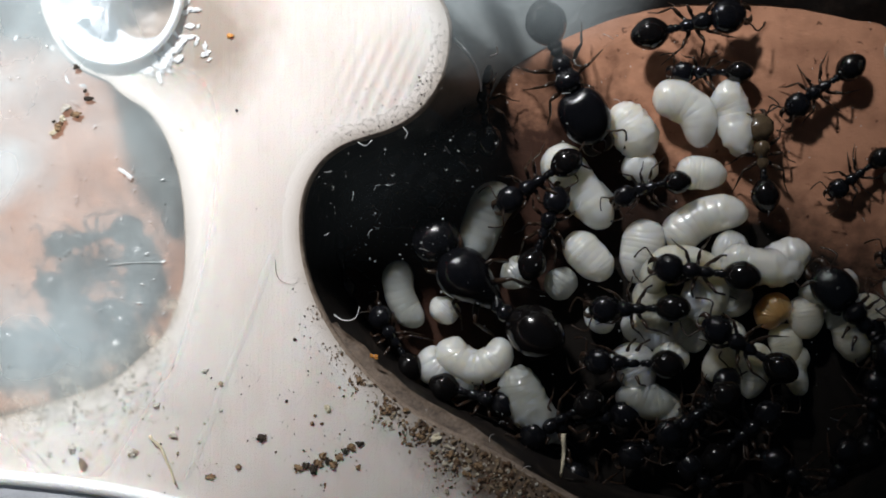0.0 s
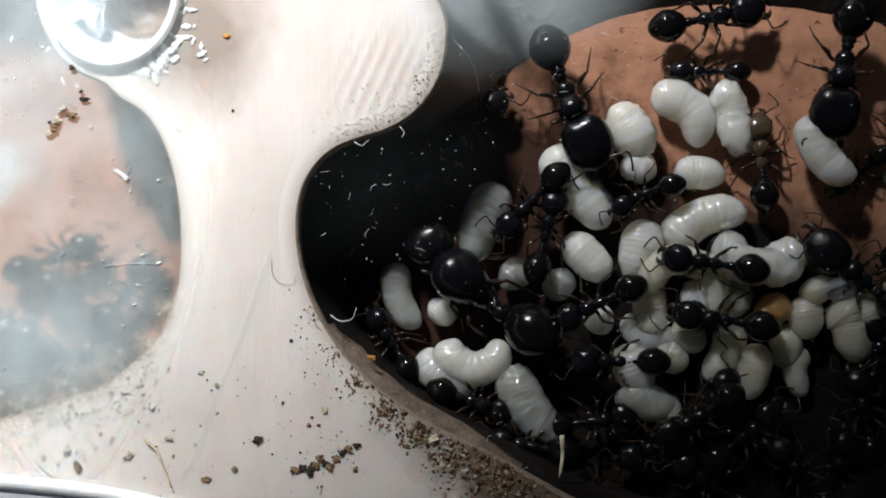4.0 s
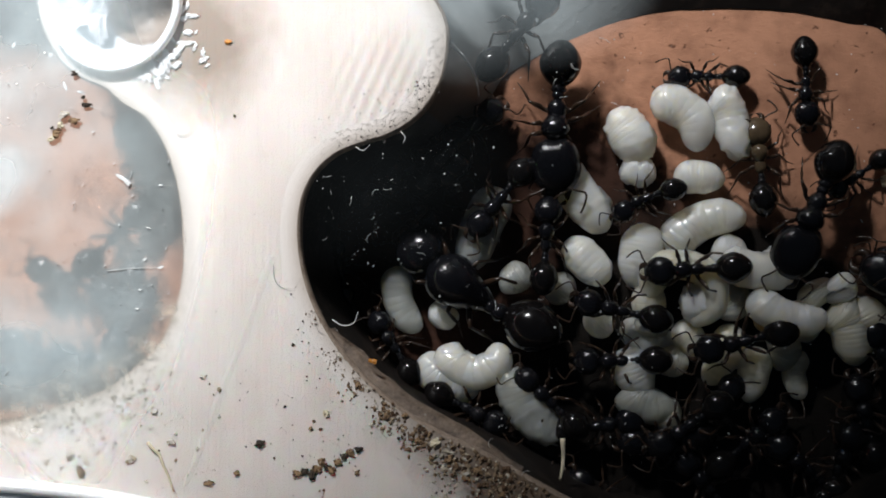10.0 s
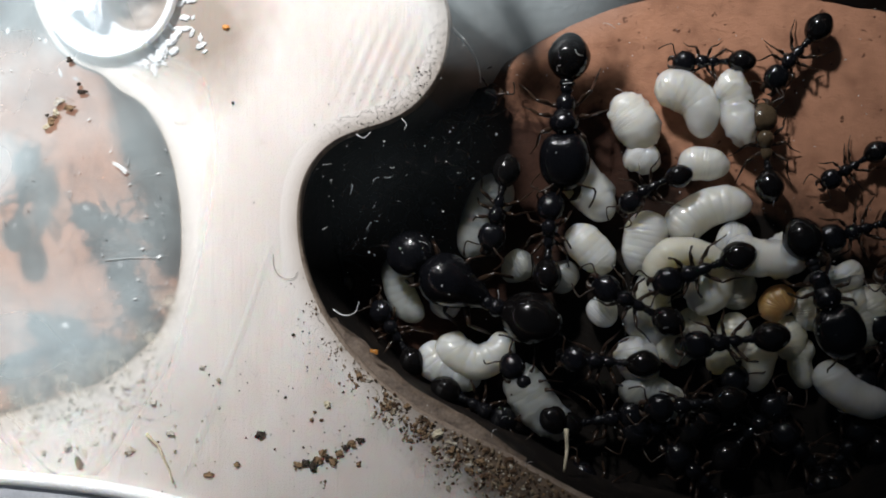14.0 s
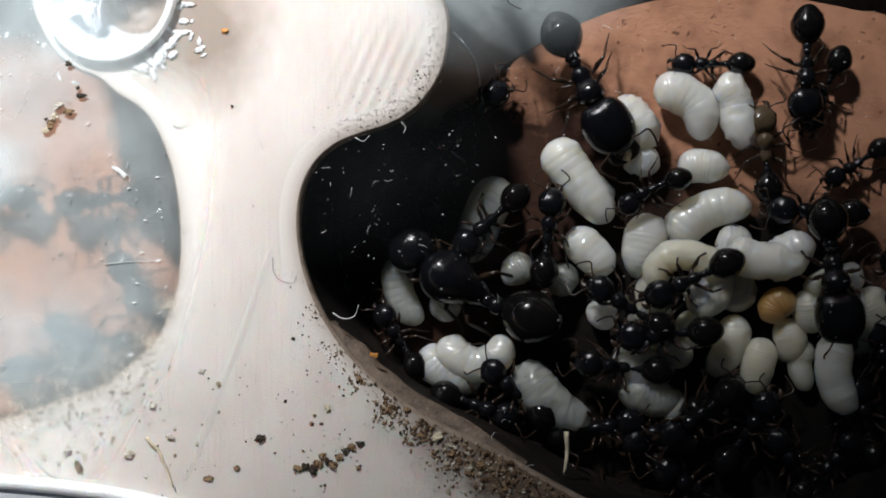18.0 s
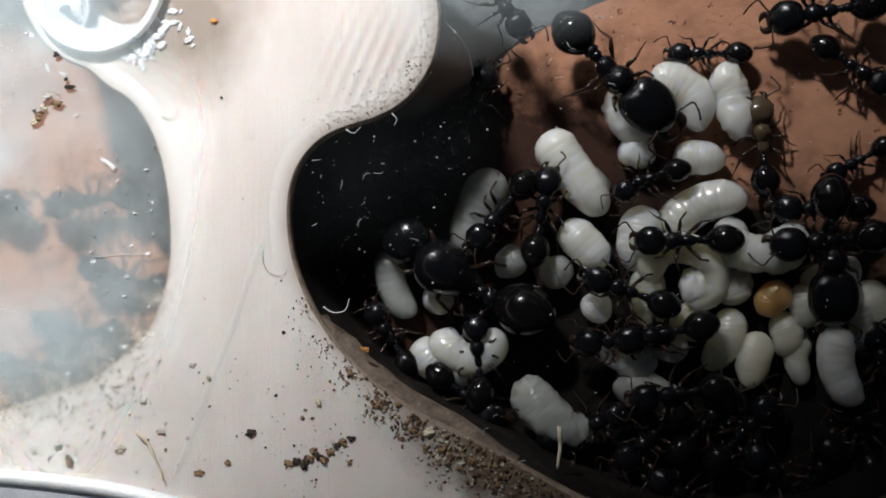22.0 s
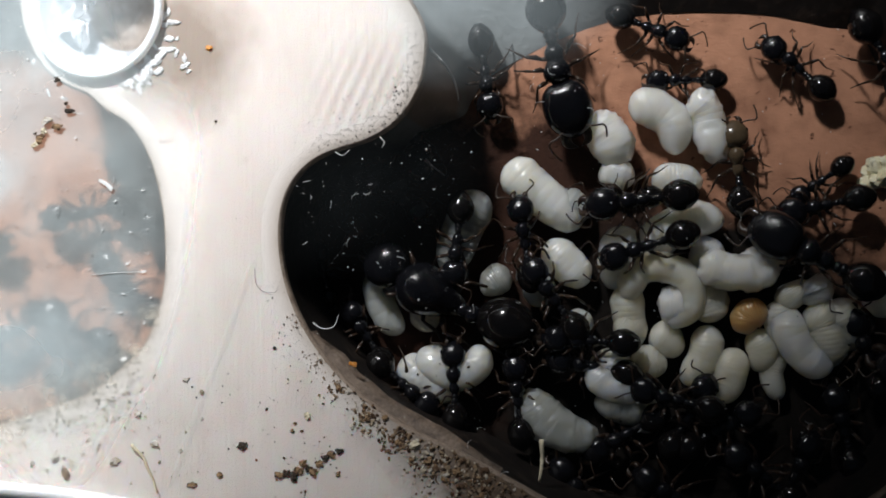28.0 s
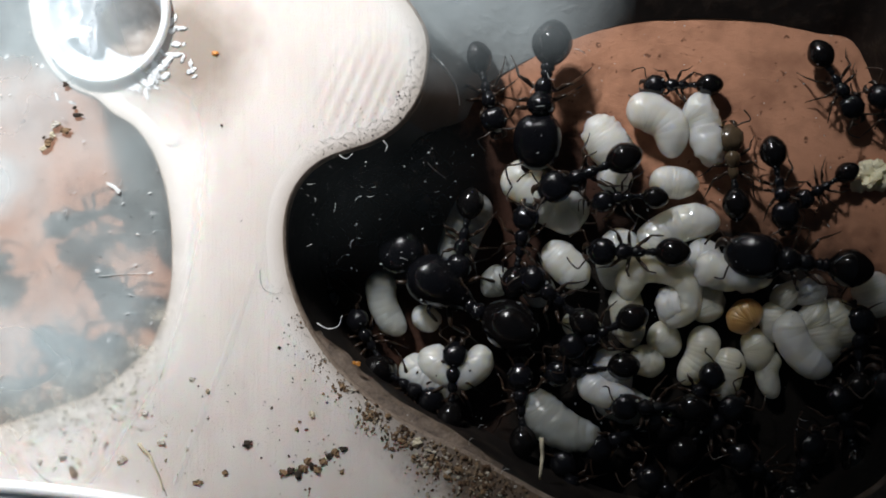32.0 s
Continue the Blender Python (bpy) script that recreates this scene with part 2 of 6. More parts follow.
def larva_material(name, low, high, rough=0.28, glassy=0.1):
    """Milky translucent skin: light wanders through it, with a wet gloss on top."""
    m, t, b, vec = nodes_of(name, rough, 0.5)
    a = noise_node(t, vec, 0.7, 3)
    shade = mixed(t, a, low, high)
    # the gut and fat show through as duller clouds, and every animal has its own tone
    clouds = ramp(t, noise_node(t, vec, 1.1, 4, 0.6), [(0.45, (0.0,)), (0.75, (0.5,))])
    shade = mixed(t, clouds, shade, tuple(q * f for q, f in zip(low, (0.82, 0.79, 0.72))))
    info = t.nodes.new("ShaderNodeObjectInfo")
    shade = mixed(t, math_node(t, "MULTIPLY", info.outputs["Random"], 0.35), shade, tuple(q * f for q, f in zip(low, (0.90, 0.87, 0.78))))
    t.links.new(shade, b.inputs["Base Color"])
    bump(t, b, noise_node(t, vec, 4, 4, 0.65), 0.015)
    b.inputs["Subsurface Weight"].default_value = 1.0
    b.inputs["Subsurface Radius"].default_value = (1.0, 0.9, 0.72)
    b.inputs["Subsurface Scale"].default_value = 1.9 * MM
    b.inputs["Transmission Weight"].default_value = glassy
    b.inputs["IOR"].default_value = 1.36
    b.inputs["Coat Weight"].default_value = 1.0
    b.inputs["Coat IOR"].default_value = 1.75
    b.inputs["Coat Roughness"].default_value = 0.05
    return m


def cuticle(name, low, high, rough, scale=5.0, depth=0.02):
    """Insect cuticle: a dull grained sheen under a thin wet-looking gloss."""
    m, t, b, vec = nodes_of(name, rough, 0.32)
    a = noise_node(t, vec, scale, 4)
    t.links.new(mixed(t, a, low, high), b.inputs["Base Color"])
    bump(t, b, noise_node(t, vec, scale * 0.7, 4, 0.6), depth, 0.8)
    r = math_node(t, "MULTIPLY_ADD", noise_node(t, vec, 3, 3), 0.2, rough - 0.1)
    t.links.new(r, b.inputs["Roughness"])
    b.inputs["Coat Weight"].default_value = 0.3
    b.inputs["Coat Roughness"].default_value = 0.045
    return m


def film_material(name, colour, thick, low, high, scale, blur=0.0):
    """A patchy thin film on clear glass: partly see-through, partly scattering."""
    m = bpy.data.materials.new(name)
    m.use_nodes = True
    t = m.node_tree
    out = t.nodes["Material Output"]
    t.nodes.remove(t.nodes["Principled BSDF"])
    co = t.nodes.new("ShaderNodeTexCoord")
    mp = t.nodes.new("ShaderNodeMapping")
    mp.inputs["Scale"].default_value = (1000, 1000, 1000)
    t.links.new(co.outputs["Object"], mp.inputs["Vector"])
    vec = mp.outputs["Vector"]
    if blur:                          # wet glass: what lies below is smeared
        wet = t.nodes.new("ShaderNodeBsdfRefraction")
        wet.inputs["Roughness"].default_value = blur
        wet.inputs["IOR"].default_value = 1.09
        dry = t.nodes.new("ShaderNodeBsdfTransparent")
        clear = t.nodes.new("ShaderNodeMixShader")
        reach = t.nodes.new("ShaderNodeAttribute")
        reach.attribute_name = "cover"
        t.links.new(ramp(t, reach.outputs["Fac"], [(0.0, (0.0,)), (0.3, (1.0,))]), clear.inputs[0])
        t.links.new(dry.outputs[0], clear.inputs[1])
        t.links.new(wet.outputs[0], clear.inputs[2])
    else:
        clear = t.nodes.new("ShaderNodeBsdfTransparent")
    veil = t.nodes.new("ShaderNodeBsdfDiffuse")
    veil.inputs["Color"].default_value = (*colour, 1)
    mix = t.nodes.new("ShaderNodeMixShader")
    edge = t.nodes.new("ShaderNodeAttribute")
    edge.attribute_name = "cover"
    n = ramp(t, noise_node(t, vec, scale, 5), [(0.25, (low,)), (0.75, (high,))])
    f = math_node(t, "MULTIPLY", math_node(t, "MULTIPLY", edge.outputs["Fac"], n), thick)
    t.links.new(f, mix.inputs[0])
    t.links.new(clear.outputs[0], mix.inputs[1])
    t.links.new(veil.outputs[0], mix.inputs[2])
    t.links.new(mix.outputs[0], out.inputs["Surface"])
    return m


def soil_material(name, tints):
    """Dry soil: each crumb has a tint of its own, with a grain on it."""
    m, t, b, vec = nodes_of(name, 0.88, 0.2)
    geo = t.nodes.new("ShaderNodeNewGeometry")
    tint = ramp(t, geo.outputs["Random Per Island"], tints)
    grain = noise_node(t, vec, 4.0, 4)
    t.links.new(mixed(t, math_node(t, "MULTIPLY", grain, 0.6), tint, (0.10, 0.07, 0.05)), b.inputs["Base Color"])
    bump(t, b, noise_node(t, vec, 9.0, 3), 0.05)
    return m


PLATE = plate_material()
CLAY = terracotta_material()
WALL = wall_material()
RIM = rim_material()
LARVA = larva_material("larva_skin", (0.80, 0.80, 0.755), (0.91, 0.91, 0.875), 0.3, 0.28)
PUPA = larva_material("pupa_skin", (0.82, 0.815, 0.765), (0.93, 0.925, 0.89), 0.3, 0.22)
# translucent brood where little light falls: the dimness is put into this colour
PALE = larva_material("dim_glassy_larva_skin", (0.50, 0.52, 0.50), (0.65, 0.68, 0.66), 0.3, 0.5)
CREAM = larva_material("cream_larva_skin", (0.77, 0.72, 0.57), (0.89, 0.85, 0.73), 0.3, 0.26)
AMBER = larva_material("amber_pupa_skin", (0.50, 0.27, 0.08), (0.66, 0.44, 0.20), 0.3, 0.3)
BLACK = cuticle("black_cuticle", (0.002, 0.002, 0.0025), (0.006, 0.006, 0.008), 0.17, 6.0, 0.035)
GASTER = cuticle("glossy_black_cuticle", (0.002, 0.0018, 0.0018), (0.006, 0.005, 0.005), 0.14, 3.0, 0.014)
LEG = cuticle("dark_brown_limb", (0.010, 0.006, 0.004), (0.040, 0.022, 0.013), 0.3)
CALLOW = cuticle("young_brown_cuticle", (0.040, 0.028, 0.017), (0.095, 0.066, 0.038), 0.2)
GRIT = soil_material("soil_crumb", [(0.0, (0.045, 0.028, 0.02)), (0.35, (0.15, 0.085, 0.048)), (0.6, (0.27, 0.18, 0.11)), (0.85, (0.40, 0.31, 0.21)), (1.0, (0.36, 0.22, 0.11))])
PALEGRIT = soil_material("pale_soil_crumb", [(0.0, (0.50, 0.42, 0.30)), (0.4, (0.70, 0.63, 0.50)), (0.7, (0.84, 0.79, 0.67)), (1.0, (0.76, 0.72, 0.66))])
DARKGRIT = plain("dark_soil_crumb", (0.018, 0.014, 0.011), (0.08, 0.06, 0.045), 4.0, 0.7, 0.3, 0.06)
ORANGE = plain("orange_husk", (0.55, 0.20, 0.03), (0.75, 0.36, 0.08), 4.0, 0.4, 0.4, 0.03)
STRAW = plain("dry_straw", (0.55, 0.47, 0.32), (0.80, 0.74, 0.58), 3.0, 0.6, 0.3, 0.03)
SEED = plain("cream_seed_flesh", (0.72, 0.64, 0.40), (0.88, 0.83, 0.62), 2.0, 0.5, 0.3, 0.08, 0.3)
FIBRE = plain("white_fibre", (0.55, 0.56, 0.56), (0.80, 0.82, 0.82), 4.0, 0.35, 0.5, 0.01)
# near-white, for the sliver and for marks that stand in for glints
GLEAM = plain("gleam_white", (0.90, 0.92, 0.93), (0.98, 0.99, 0.99), 2.0, 0.12, 0.8, 0.03)
DARKFIBRE = plain("grey_fibre", (0.10, 0.08, 0.07), (0.22, 0.19, 0.17), 4.0, 0.5, 0.4, 0.01)
EDGE = plain("soiled_brown_edge", (0.16, 0.115, 0.085), (0.42, 0.34, 0.275), 1.6, 0.6, 0.3, 0.05)
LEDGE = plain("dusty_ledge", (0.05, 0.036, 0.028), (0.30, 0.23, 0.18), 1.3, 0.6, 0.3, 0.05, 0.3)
FROST = plain("frosted_white_edge", (0.86, 0.88, 0.90), (0.97, 0.98, 0.99), 1.2, 0.22, 0.6, 0.12, 0.2)
HOLLOW = plain("brown_bore", (0.16, 0.12, 0.095), (0.46, 0.38, 0.32), 0.45, 0.5, 0.4, 0.05)
MIST = film_material("condensation_film", (0.66, 0.76, 0.80), 0.54, 0.38, 1.0, 0.22)
CRUST = film_material("mineral_crust_film", (0.74, 0.69, 0.60), 0.9, 0.0, 1.0, 1.6)
FOG = film_material("wet_condensation_film", (0.76, 0.84, 0.85), 0.5, 0.36, 1.0, 0.3, 0.42)


# ---- mesh helpers ----
def mesh_of(name, bm, material, smooth=True):
    me = bpy.data.meshes.new(name)
    bm.transform(Matrix.Scale(MM, 4))
    bm.to_mesh(me)
    bm.free()
    me.materials.append(material)
    if smooth:
        me.shade_smooth()
    return me


def part(name, bm, material, parent, label="", smooth=True):
    """One mesh under a thing; bm may be a bmesh in millimetres or a mesh that is shared."""
    me = bm if isinstance(bm, bpy.types.Mesh) else mesh_of(name, bm, material, smooth)
    ob = new(name, me)
    ob.parent = parent
    if label:
        tagged(ob, label)
    return ob


def thing(name, bm, material, m, label, category, group="", kind="", smooth=True):
    me = bm if isinstance(bm, bpy.types.Mesh) else mesh_of(name, bm, material, smooth)
    ob = new(name, me)
    ob.matrix_world = m
    return tagged(ob, label, category, group, kind)


def ball(bm, c, r, u=18, v=12, rot=None):
    m = Matrix.Translation(c) @ (rot.to_4x4() if rot else Matrix()) @ Matrix.Diagonal((*r, 1))
    return bmesh.ops.create_uvsphere(bm, u_segments=u, v_segments=v, radius=1, matrix=m)["verts"]


def tube(bm, pts, radii, sides=7, caps=True):
    """A tapering tube along points, in millimetres."""
    pts = [Vector(p) for p in pts]
    rings = []
    side = None
    for i, p in enumerate(pts):
        d = (pts[min(i + 1, len(pts) - 1)] - pts[max(i - 1, 0)]).normalized()
        if side is None:
            side = d.orthogonal().normalized()
        side = (side - d * side.dot(d)).normalized()
        other = d.cross(side)
        rings.append([bm.verts.new(p + (side * math.cos(a) + other * math.sin(a)) * radii[i])
                      for a in (2 * math.pi * k / sides for k in range(sides))])
    for a, b in zip(rings, rings[1:]):
        for k in range(sides):
            bm.faces.new((a[k], a[(k + 1) % sides], b[(k + 1) % sides], b[k]))
    if caps:
        bm.faces.new(rings[0][::-1])
        bm.faces.new(rings[-1])
    return rings


def smooth_line(pts, n, closed=False):
    """Points along a Catmull-Rom curve through pts."""
    pts = [Vector(p) for p in pts]
    out = []
    count = len(pts) if closed else len(pts) - 1
    for i in range(count):
        if closed:
            a, b, c, d = (pts[(i + k) % len(pts)] for k in (-1, 0, 1, 2))
        else:
            b, c = pts[i], pts[i + 1]
            a = pts[i - 1] if i else b * 2 - c
            d = pts[i + 2] if i + 2 < len(pts) else c * 2 - b
        for k in range(n):
            t = k / n
            out.append(0.5 * (2 * b + (c - a) * t + (2 * a - 5 * b + 4 * c - d) * t * t + (3 * b - a - 3 * c + d) * t ** 3))
    if not closed:
        out.append(pts[-1])
    return out


def lump(bm, c, size, seed, rough=0.35, sub=2):
    """A crumb: a ball pushed in and out by noise."""
    made = bmesh.ops.create_icosphere(bm, subdivisions=sub, radius=1)["verts"]
    for v in made:
        n = noise.noise(v.co * 1.3 + Vector((seed * 3.1, seed * 1.7, 0.3))) + 0.5 * noise.noise(v.co * 3.1 + Vector((seed, 0, 9)))
        v.co = Vector((v.co.x * size[0], v.co.y * size[1], v.co.z * size[2])) * (1 + rough * n) + Vector(c)


# ---- the large structure ----
LIP = 1.0           # width of the worn chamfer round the cut-outs
BUSHING = (-17.07, 12.84, 3.65)
CHAMBER_RIM = [(-0.62, 12.45), (0.01, 11.05), (0.03, 9.68), (-0.27, 8.33), (-0.94, 7.17), (-1.83, 6.32), (-3.00, 5.71), (-4.36, 5.32), (-5.50, 4.87), (-6.42, 4.11), (-7.05, 3.09), (-7.34, 1.84), (-7.34, 0.44), (-7.11, -0.95), (-6.64, -2.34), (-5.95, -3.66), (-4.98, -5.00), (-3.73, -6.30), (-2.16, -7.50), (-0.30, -8.54), (1.75, -9.43), (3.91, -10.55), (6.30, -11.75), (8.91, -12.65), (11.73, -13.10), (14.50, -13.05), (16.97, -12.55), (19.40, -11.55), (21.79, -9.60), (23.75, -5.20), (23.94, 0.25), (23.49, 4.76), (24.46, 13.76), (21.66, 18.97), (17.56, 21.83), (12.83, 22.99), (7.93, 23.39), (1.60, 24.40), (-3.20, 21.60), (-3.00, 16.00)]
CHAMBER_FOOT = [(1.91, 9.62), (1.44, 8.95), (1.13, 8.41), (0.70, 7.74), (-0.94, 7.17), (-1.83, 6.32), (-3.00, 5.71), (-4.36, 5.32), (-5.50, 4.87), (-6.42, 4.11), (-7.05, 3.09), (-7.34, 1.84), (-7.34, 0.44), (-7.11, -0.95), (-6.64, -2.34), (-5.95, -3.66), (-4.98, -5.00), (-3.73, -6.30), (-2.16, -7.50), (-0.30, -8.54), (1.75, -9.43), (3.91, -10.55), (6.30, -11.75), (8.91, -12.65), (11.73, -13.10), (14.50, -13.05), (16.97, -12.55), (19.40, -11.55), (21.79, -9.60), (23.75, -5.20), (23.94, 0.25), (23.49, 4.76), (21.79, 10.86), (19.60, 11.89), (16.52, 12.66), (12.52, 12.94), (9.01, 12.66), (6.17, 11.80), (4.05, 10.87), (2.83, 10.20)]
SIDE_RIM = [(-17.71, 8.39), (-16.72, 7.56), (-15.55, 6.85), (-14.69, 5.74), (-14.08, 4.31), (-13.69, 2.59), (-13.53, 0.60), (-13.62, -1.39), (-14.07, -3.10), (-14.82, -4.53), (-16.14, -5.75), (-17.67, -6.87), (-19.85, -7.64), (-22.05, -8.36), (-24.93, -9.08), (-28.53, -9.47), (-32.89, -7.49), (-37.74, -1.48), (-37.80, 7.71), (-36.44, 13.80), (-32.00, 18.45), (-26.34, 19.02), (-23.10, 17.65), (-21.81, 14.94), (-21.32, 12.00), (-20.21, 9.92), (-18.96, 8.95)]


def ring_of(points, z, n=6):
    return [Vector((p.x, p.y, z)) for p in smooth_line([(x, y, 0) for x, y in points], n, True)]


def grown(loop, by):
    """The loop moved outwards by that many millimetres (the loops run clockwise or not alike)."""
    area = sum(a.x * b.y - b.x * a.y for a, b in zip(loop, loop[1:] + loop[:1]))
    sign = 1 if area > 0 else -1
    out = []
    for i, p in enumerate(loop):
        d = (loop[(i + 1) % len(loop)] - loop[i - 1]).normalized()
        out.append(p + Vector((d.y, -d.x, 0)) * by * sign)
    return out


def loft(bm, loops):
    rows = [[bm.verts.new(p) for p in loop] for loop in loops]
    for a, b in zip(rows, rows[1:]):
        for k in range(len(a)):
            bm.faces.new((a[k], a[(k + 1) % len(a)], b[(k + 1) % len(a)], b[k]))


def build_plate():
    rim, side = ring_of(CHAMBER_RIM, 0), ring_of(SIDE_RIM, 0)
    bm = bmesh.new()
    edges = []
    outer = [Vector((-95, -60, 0)), Vector((80, -60, 0)), Vector((80, 60, 0)), Vector((-95, 60, 0))]
    bush = [Vector((BUSHING[0] + BUSHING[2] * 0.9 * math.cos(k * math.pi / 24), BUSHING[1] + BUSHING[2] * 0.9 * math.sin(k * math.pi / 24), 0)) for k in range(48)]
    for loop in (outer, grown(rim, LIP), grown(side, LIP), bush):
        vs = [bm.verts.new(p) for p in loop]
        edges += [bm.edges.new((a, b)) for a, b in zip(vs, vs[1:] + vs[:1])]
    bmesh.ops.triangle_fill(bm, edges=edges, use_beauty=True)
    # the slab's outer edge, down to the clay base
    loft(bm, [outer, [p + Vector((0, 0, -DEPTH)) for p in outer]])
    bmesh.ops.recalc_face_normals(bm, faces=bm.faces)
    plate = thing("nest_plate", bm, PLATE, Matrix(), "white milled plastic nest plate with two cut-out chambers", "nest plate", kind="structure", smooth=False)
    for loop, name in ((rim, "chamber_rim"), (side, "side_chamber_rim")):
        bm = bmesh.new()
        loft(bm, [grown(loop, LIP), [p + Vector((0, 0, -0.001)) for p in grown(loop, LIP * 0.7)], [p + Vector((0, 0, -0.004)) for p in grown(loop, LIP * 0.4)], [p + Vector((0, 0, -0.04)) for p in grown(loop, 0.14)]])
        me = mesh_of(name, bm, RIM)
        me.attributes.new("wear", "FLOAT", "POINT").data.foreach_set("value", [q for q in (0.0, 0.2, 0.55, 1.0) for _ in loop])
        part(name, me, RIM, plate, "worn white rim of the cut-out, tan towards its edge")
        bm = bmesh.new()
        loft(bm, [[p + Vector((0, 0, -0.04)) for p in grown(loop, 0.14)], [p + Vector((0, 0, -0.10)) for p in grown(loop, 0.05)], [p + Vector((0, 0, -0.2)) for p in loop], [p + Vector((0, 0, -0.5)) for p in loop]])
        part("cut_edge", bm, EDGE, plate, "soiled brown edge of the cut")
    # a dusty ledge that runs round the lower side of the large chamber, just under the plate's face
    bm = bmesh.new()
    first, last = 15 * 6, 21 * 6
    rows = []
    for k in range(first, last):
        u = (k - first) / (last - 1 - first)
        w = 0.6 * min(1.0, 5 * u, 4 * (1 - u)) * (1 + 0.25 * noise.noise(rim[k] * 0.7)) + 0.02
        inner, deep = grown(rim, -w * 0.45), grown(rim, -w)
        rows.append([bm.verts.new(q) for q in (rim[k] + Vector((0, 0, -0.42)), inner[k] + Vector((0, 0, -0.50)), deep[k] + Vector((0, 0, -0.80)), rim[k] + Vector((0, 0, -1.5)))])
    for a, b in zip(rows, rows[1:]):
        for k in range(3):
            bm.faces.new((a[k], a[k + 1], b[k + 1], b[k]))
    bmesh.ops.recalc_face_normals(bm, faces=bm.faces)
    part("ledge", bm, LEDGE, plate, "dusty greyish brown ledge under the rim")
    bm = bmesh.new()
    top = [p + Vector((0, 0, -0.5)) for p in rim]
    foot = ring_of(CHAMBER_FOOT, -DEPTH)
    loft(bm, [[a.lerp(b, k / 6) for a, b in zip(top, foot)] for k in range(7)])
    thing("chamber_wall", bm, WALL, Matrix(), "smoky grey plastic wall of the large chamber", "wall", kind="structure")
    bm = bmesh.new()
    loft(bm, [[p + Vector((0, 0, z)) for p in side] for z in (-0.5, -2.5, -5, -DEPTH)])
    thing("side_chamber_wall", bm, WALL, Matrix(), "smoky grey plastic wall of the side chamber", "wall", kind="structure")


def build_floor():
    bm = bmesh.new()
    bmesh.ops.create_grid(bm, x_segments=150, y_segments=100, size=1, matrix=Matrix.Translation((-7.5, 0, -DEPTH)) @ Matrix.Diagonal((87.5, 60, 1, 1)))
    for v in bm.verts:
        v.co.z += 0.10 * noise.noise(v.co * 0.35) + 0.04 * noise.noise(v.co * 1.1) - 0.05
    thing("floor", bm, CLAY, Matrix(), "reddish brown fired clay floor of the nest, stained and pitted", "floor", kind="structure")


def build_table():
    bm = bmesh.new()
    bmesh.ops.create_grid(bm, x_segments=2, y_segments=2, size=900, matrix=Matrix.Translation((0, 0, -12)))
    thing("ground", bm, HOLLOW, Matrix(), "brown table top under the nest", "table top", kind="structure")


def film_patch(name, centre, size, parent, seed, fade=0.75, most=1.0, material=MIST):
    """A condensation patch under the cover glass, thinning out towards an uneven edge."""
    bm = bmesh.new()
    cover = []
    bmesh.ops.create_grid(bm, x_segments=40, y_segments=40, size=1)
    bm.verts.ensure_lookup_table()
    for v in bm.verts:
        r = v.co.length + 0.25 * noise.noise(v.co * 1.6 + Vector((seed, 0, 0)))
        cover.append(most * max(0.0, min(1.0, (1 - r) / fade)))
        v.co = Vector((centre[0] + v.co.x * size[0], centre[1] + v.co.y * size[1], 0.50 + 0.008 * seed))
    me = mesh_of(name, bm, material)
    me.attributes.new("cover", "FLOAT", "POINT").data.foreach_set("value", cover)
    ob = part(name, me, material, parent, "patchy pale mineral crust on the glass" if material == CRUST else "patchy whitish condensation and haze on the glass")
    ob.visible_shadow = False
    return ob


def build_cover():
    m = bpy.data.materials.new("cover_glass")
    m.use_nodes = True
    t = m.node_tree
    t.nodes.remove(t.nodes["Principled BSDF"])
    clear, gloss = t.nodes.new("ShaderNodeBsdfTransparent"), t.nodes.new("ShaderNodeBsdfGlossy")
    gloss.inputs["Roughness"].default_value = 0.05
    fres, mix = t.nodes.new("ShaderNodeFresnel"), t.nodes.new("ShaderNodeMixShader")
    fres.inputs["IOR"].default_value = 1.3
    t.links.new(fres.outputs[0], mix.inputs[0])
    t.links.new(clear.outputs[0], mix.inputs[1])
    t.links.new(gloss.outputs[0], mix.inputs[2])
    t.links.new(mix.outputs[0], t.nodes["Material Output"].inputs["Surface"])
    bm = bmesh.new()
    bmesh.ops.create_grid(bm, x_segments=1, y_segments=1, size=1, matrix=Matrix.Translation((-7.5, 0, 0.6)) @ Matrix.Diagonal((86, 58, 1, 1)))
    glass = thing("cover_glass", bm, m, Matrix(), "clear cover glass over the nest, misted in patches", "glass", kind="structure")
    glass.visible_shadow = False
    # a faint haze of scattered light, added to lift the dark left part
    film_patch("condensation", (-2.82, 3.28), (7, 5), glass, 8.4, 1, 0.03)
    film_patch("condensation", (-22.73, 10.92), (10, 9.5), glass, 3.1, 0.6, 1)
    film_patch("condensation", (-23.66, 3.81), (3, 2.5), glass, 7.7, 0.6, 1)
    film_patch("condensation", (-20.50, 1.47), (9.5, 13), glass, 1.7, 0.35, 0.9, FOG)
    film_patch("condensation", (2.65, 12.84), (7.5, 5), glass, 5.2, 0.9, 0.72)
    for k, (x, y, r) in enumerate([(-13.9, -2.9, 0.9), (-14.9, -4.7, 1.3), (-16.6, -6.1, 1.6), (-19.0, -7.1, 1.9), (-21.8, -8.2, 2.0)]):
        film_patch("mineral_crust", (x, y), (r * 1.15, r), glass, 9.0 + 0.6 * k, 0.9, 0.8, CRUST)
    film_patch("condensation", (-21.5, -5.2), (6.5, 4.2), glass, 12.4, 0.7, 0.85)
    film_patch("condensation", (-17.09, -3.10), (6, 6), glass, 6.3, 0.7, 0.5)


build_table()
build_floor()
build_plate()
build_cover()


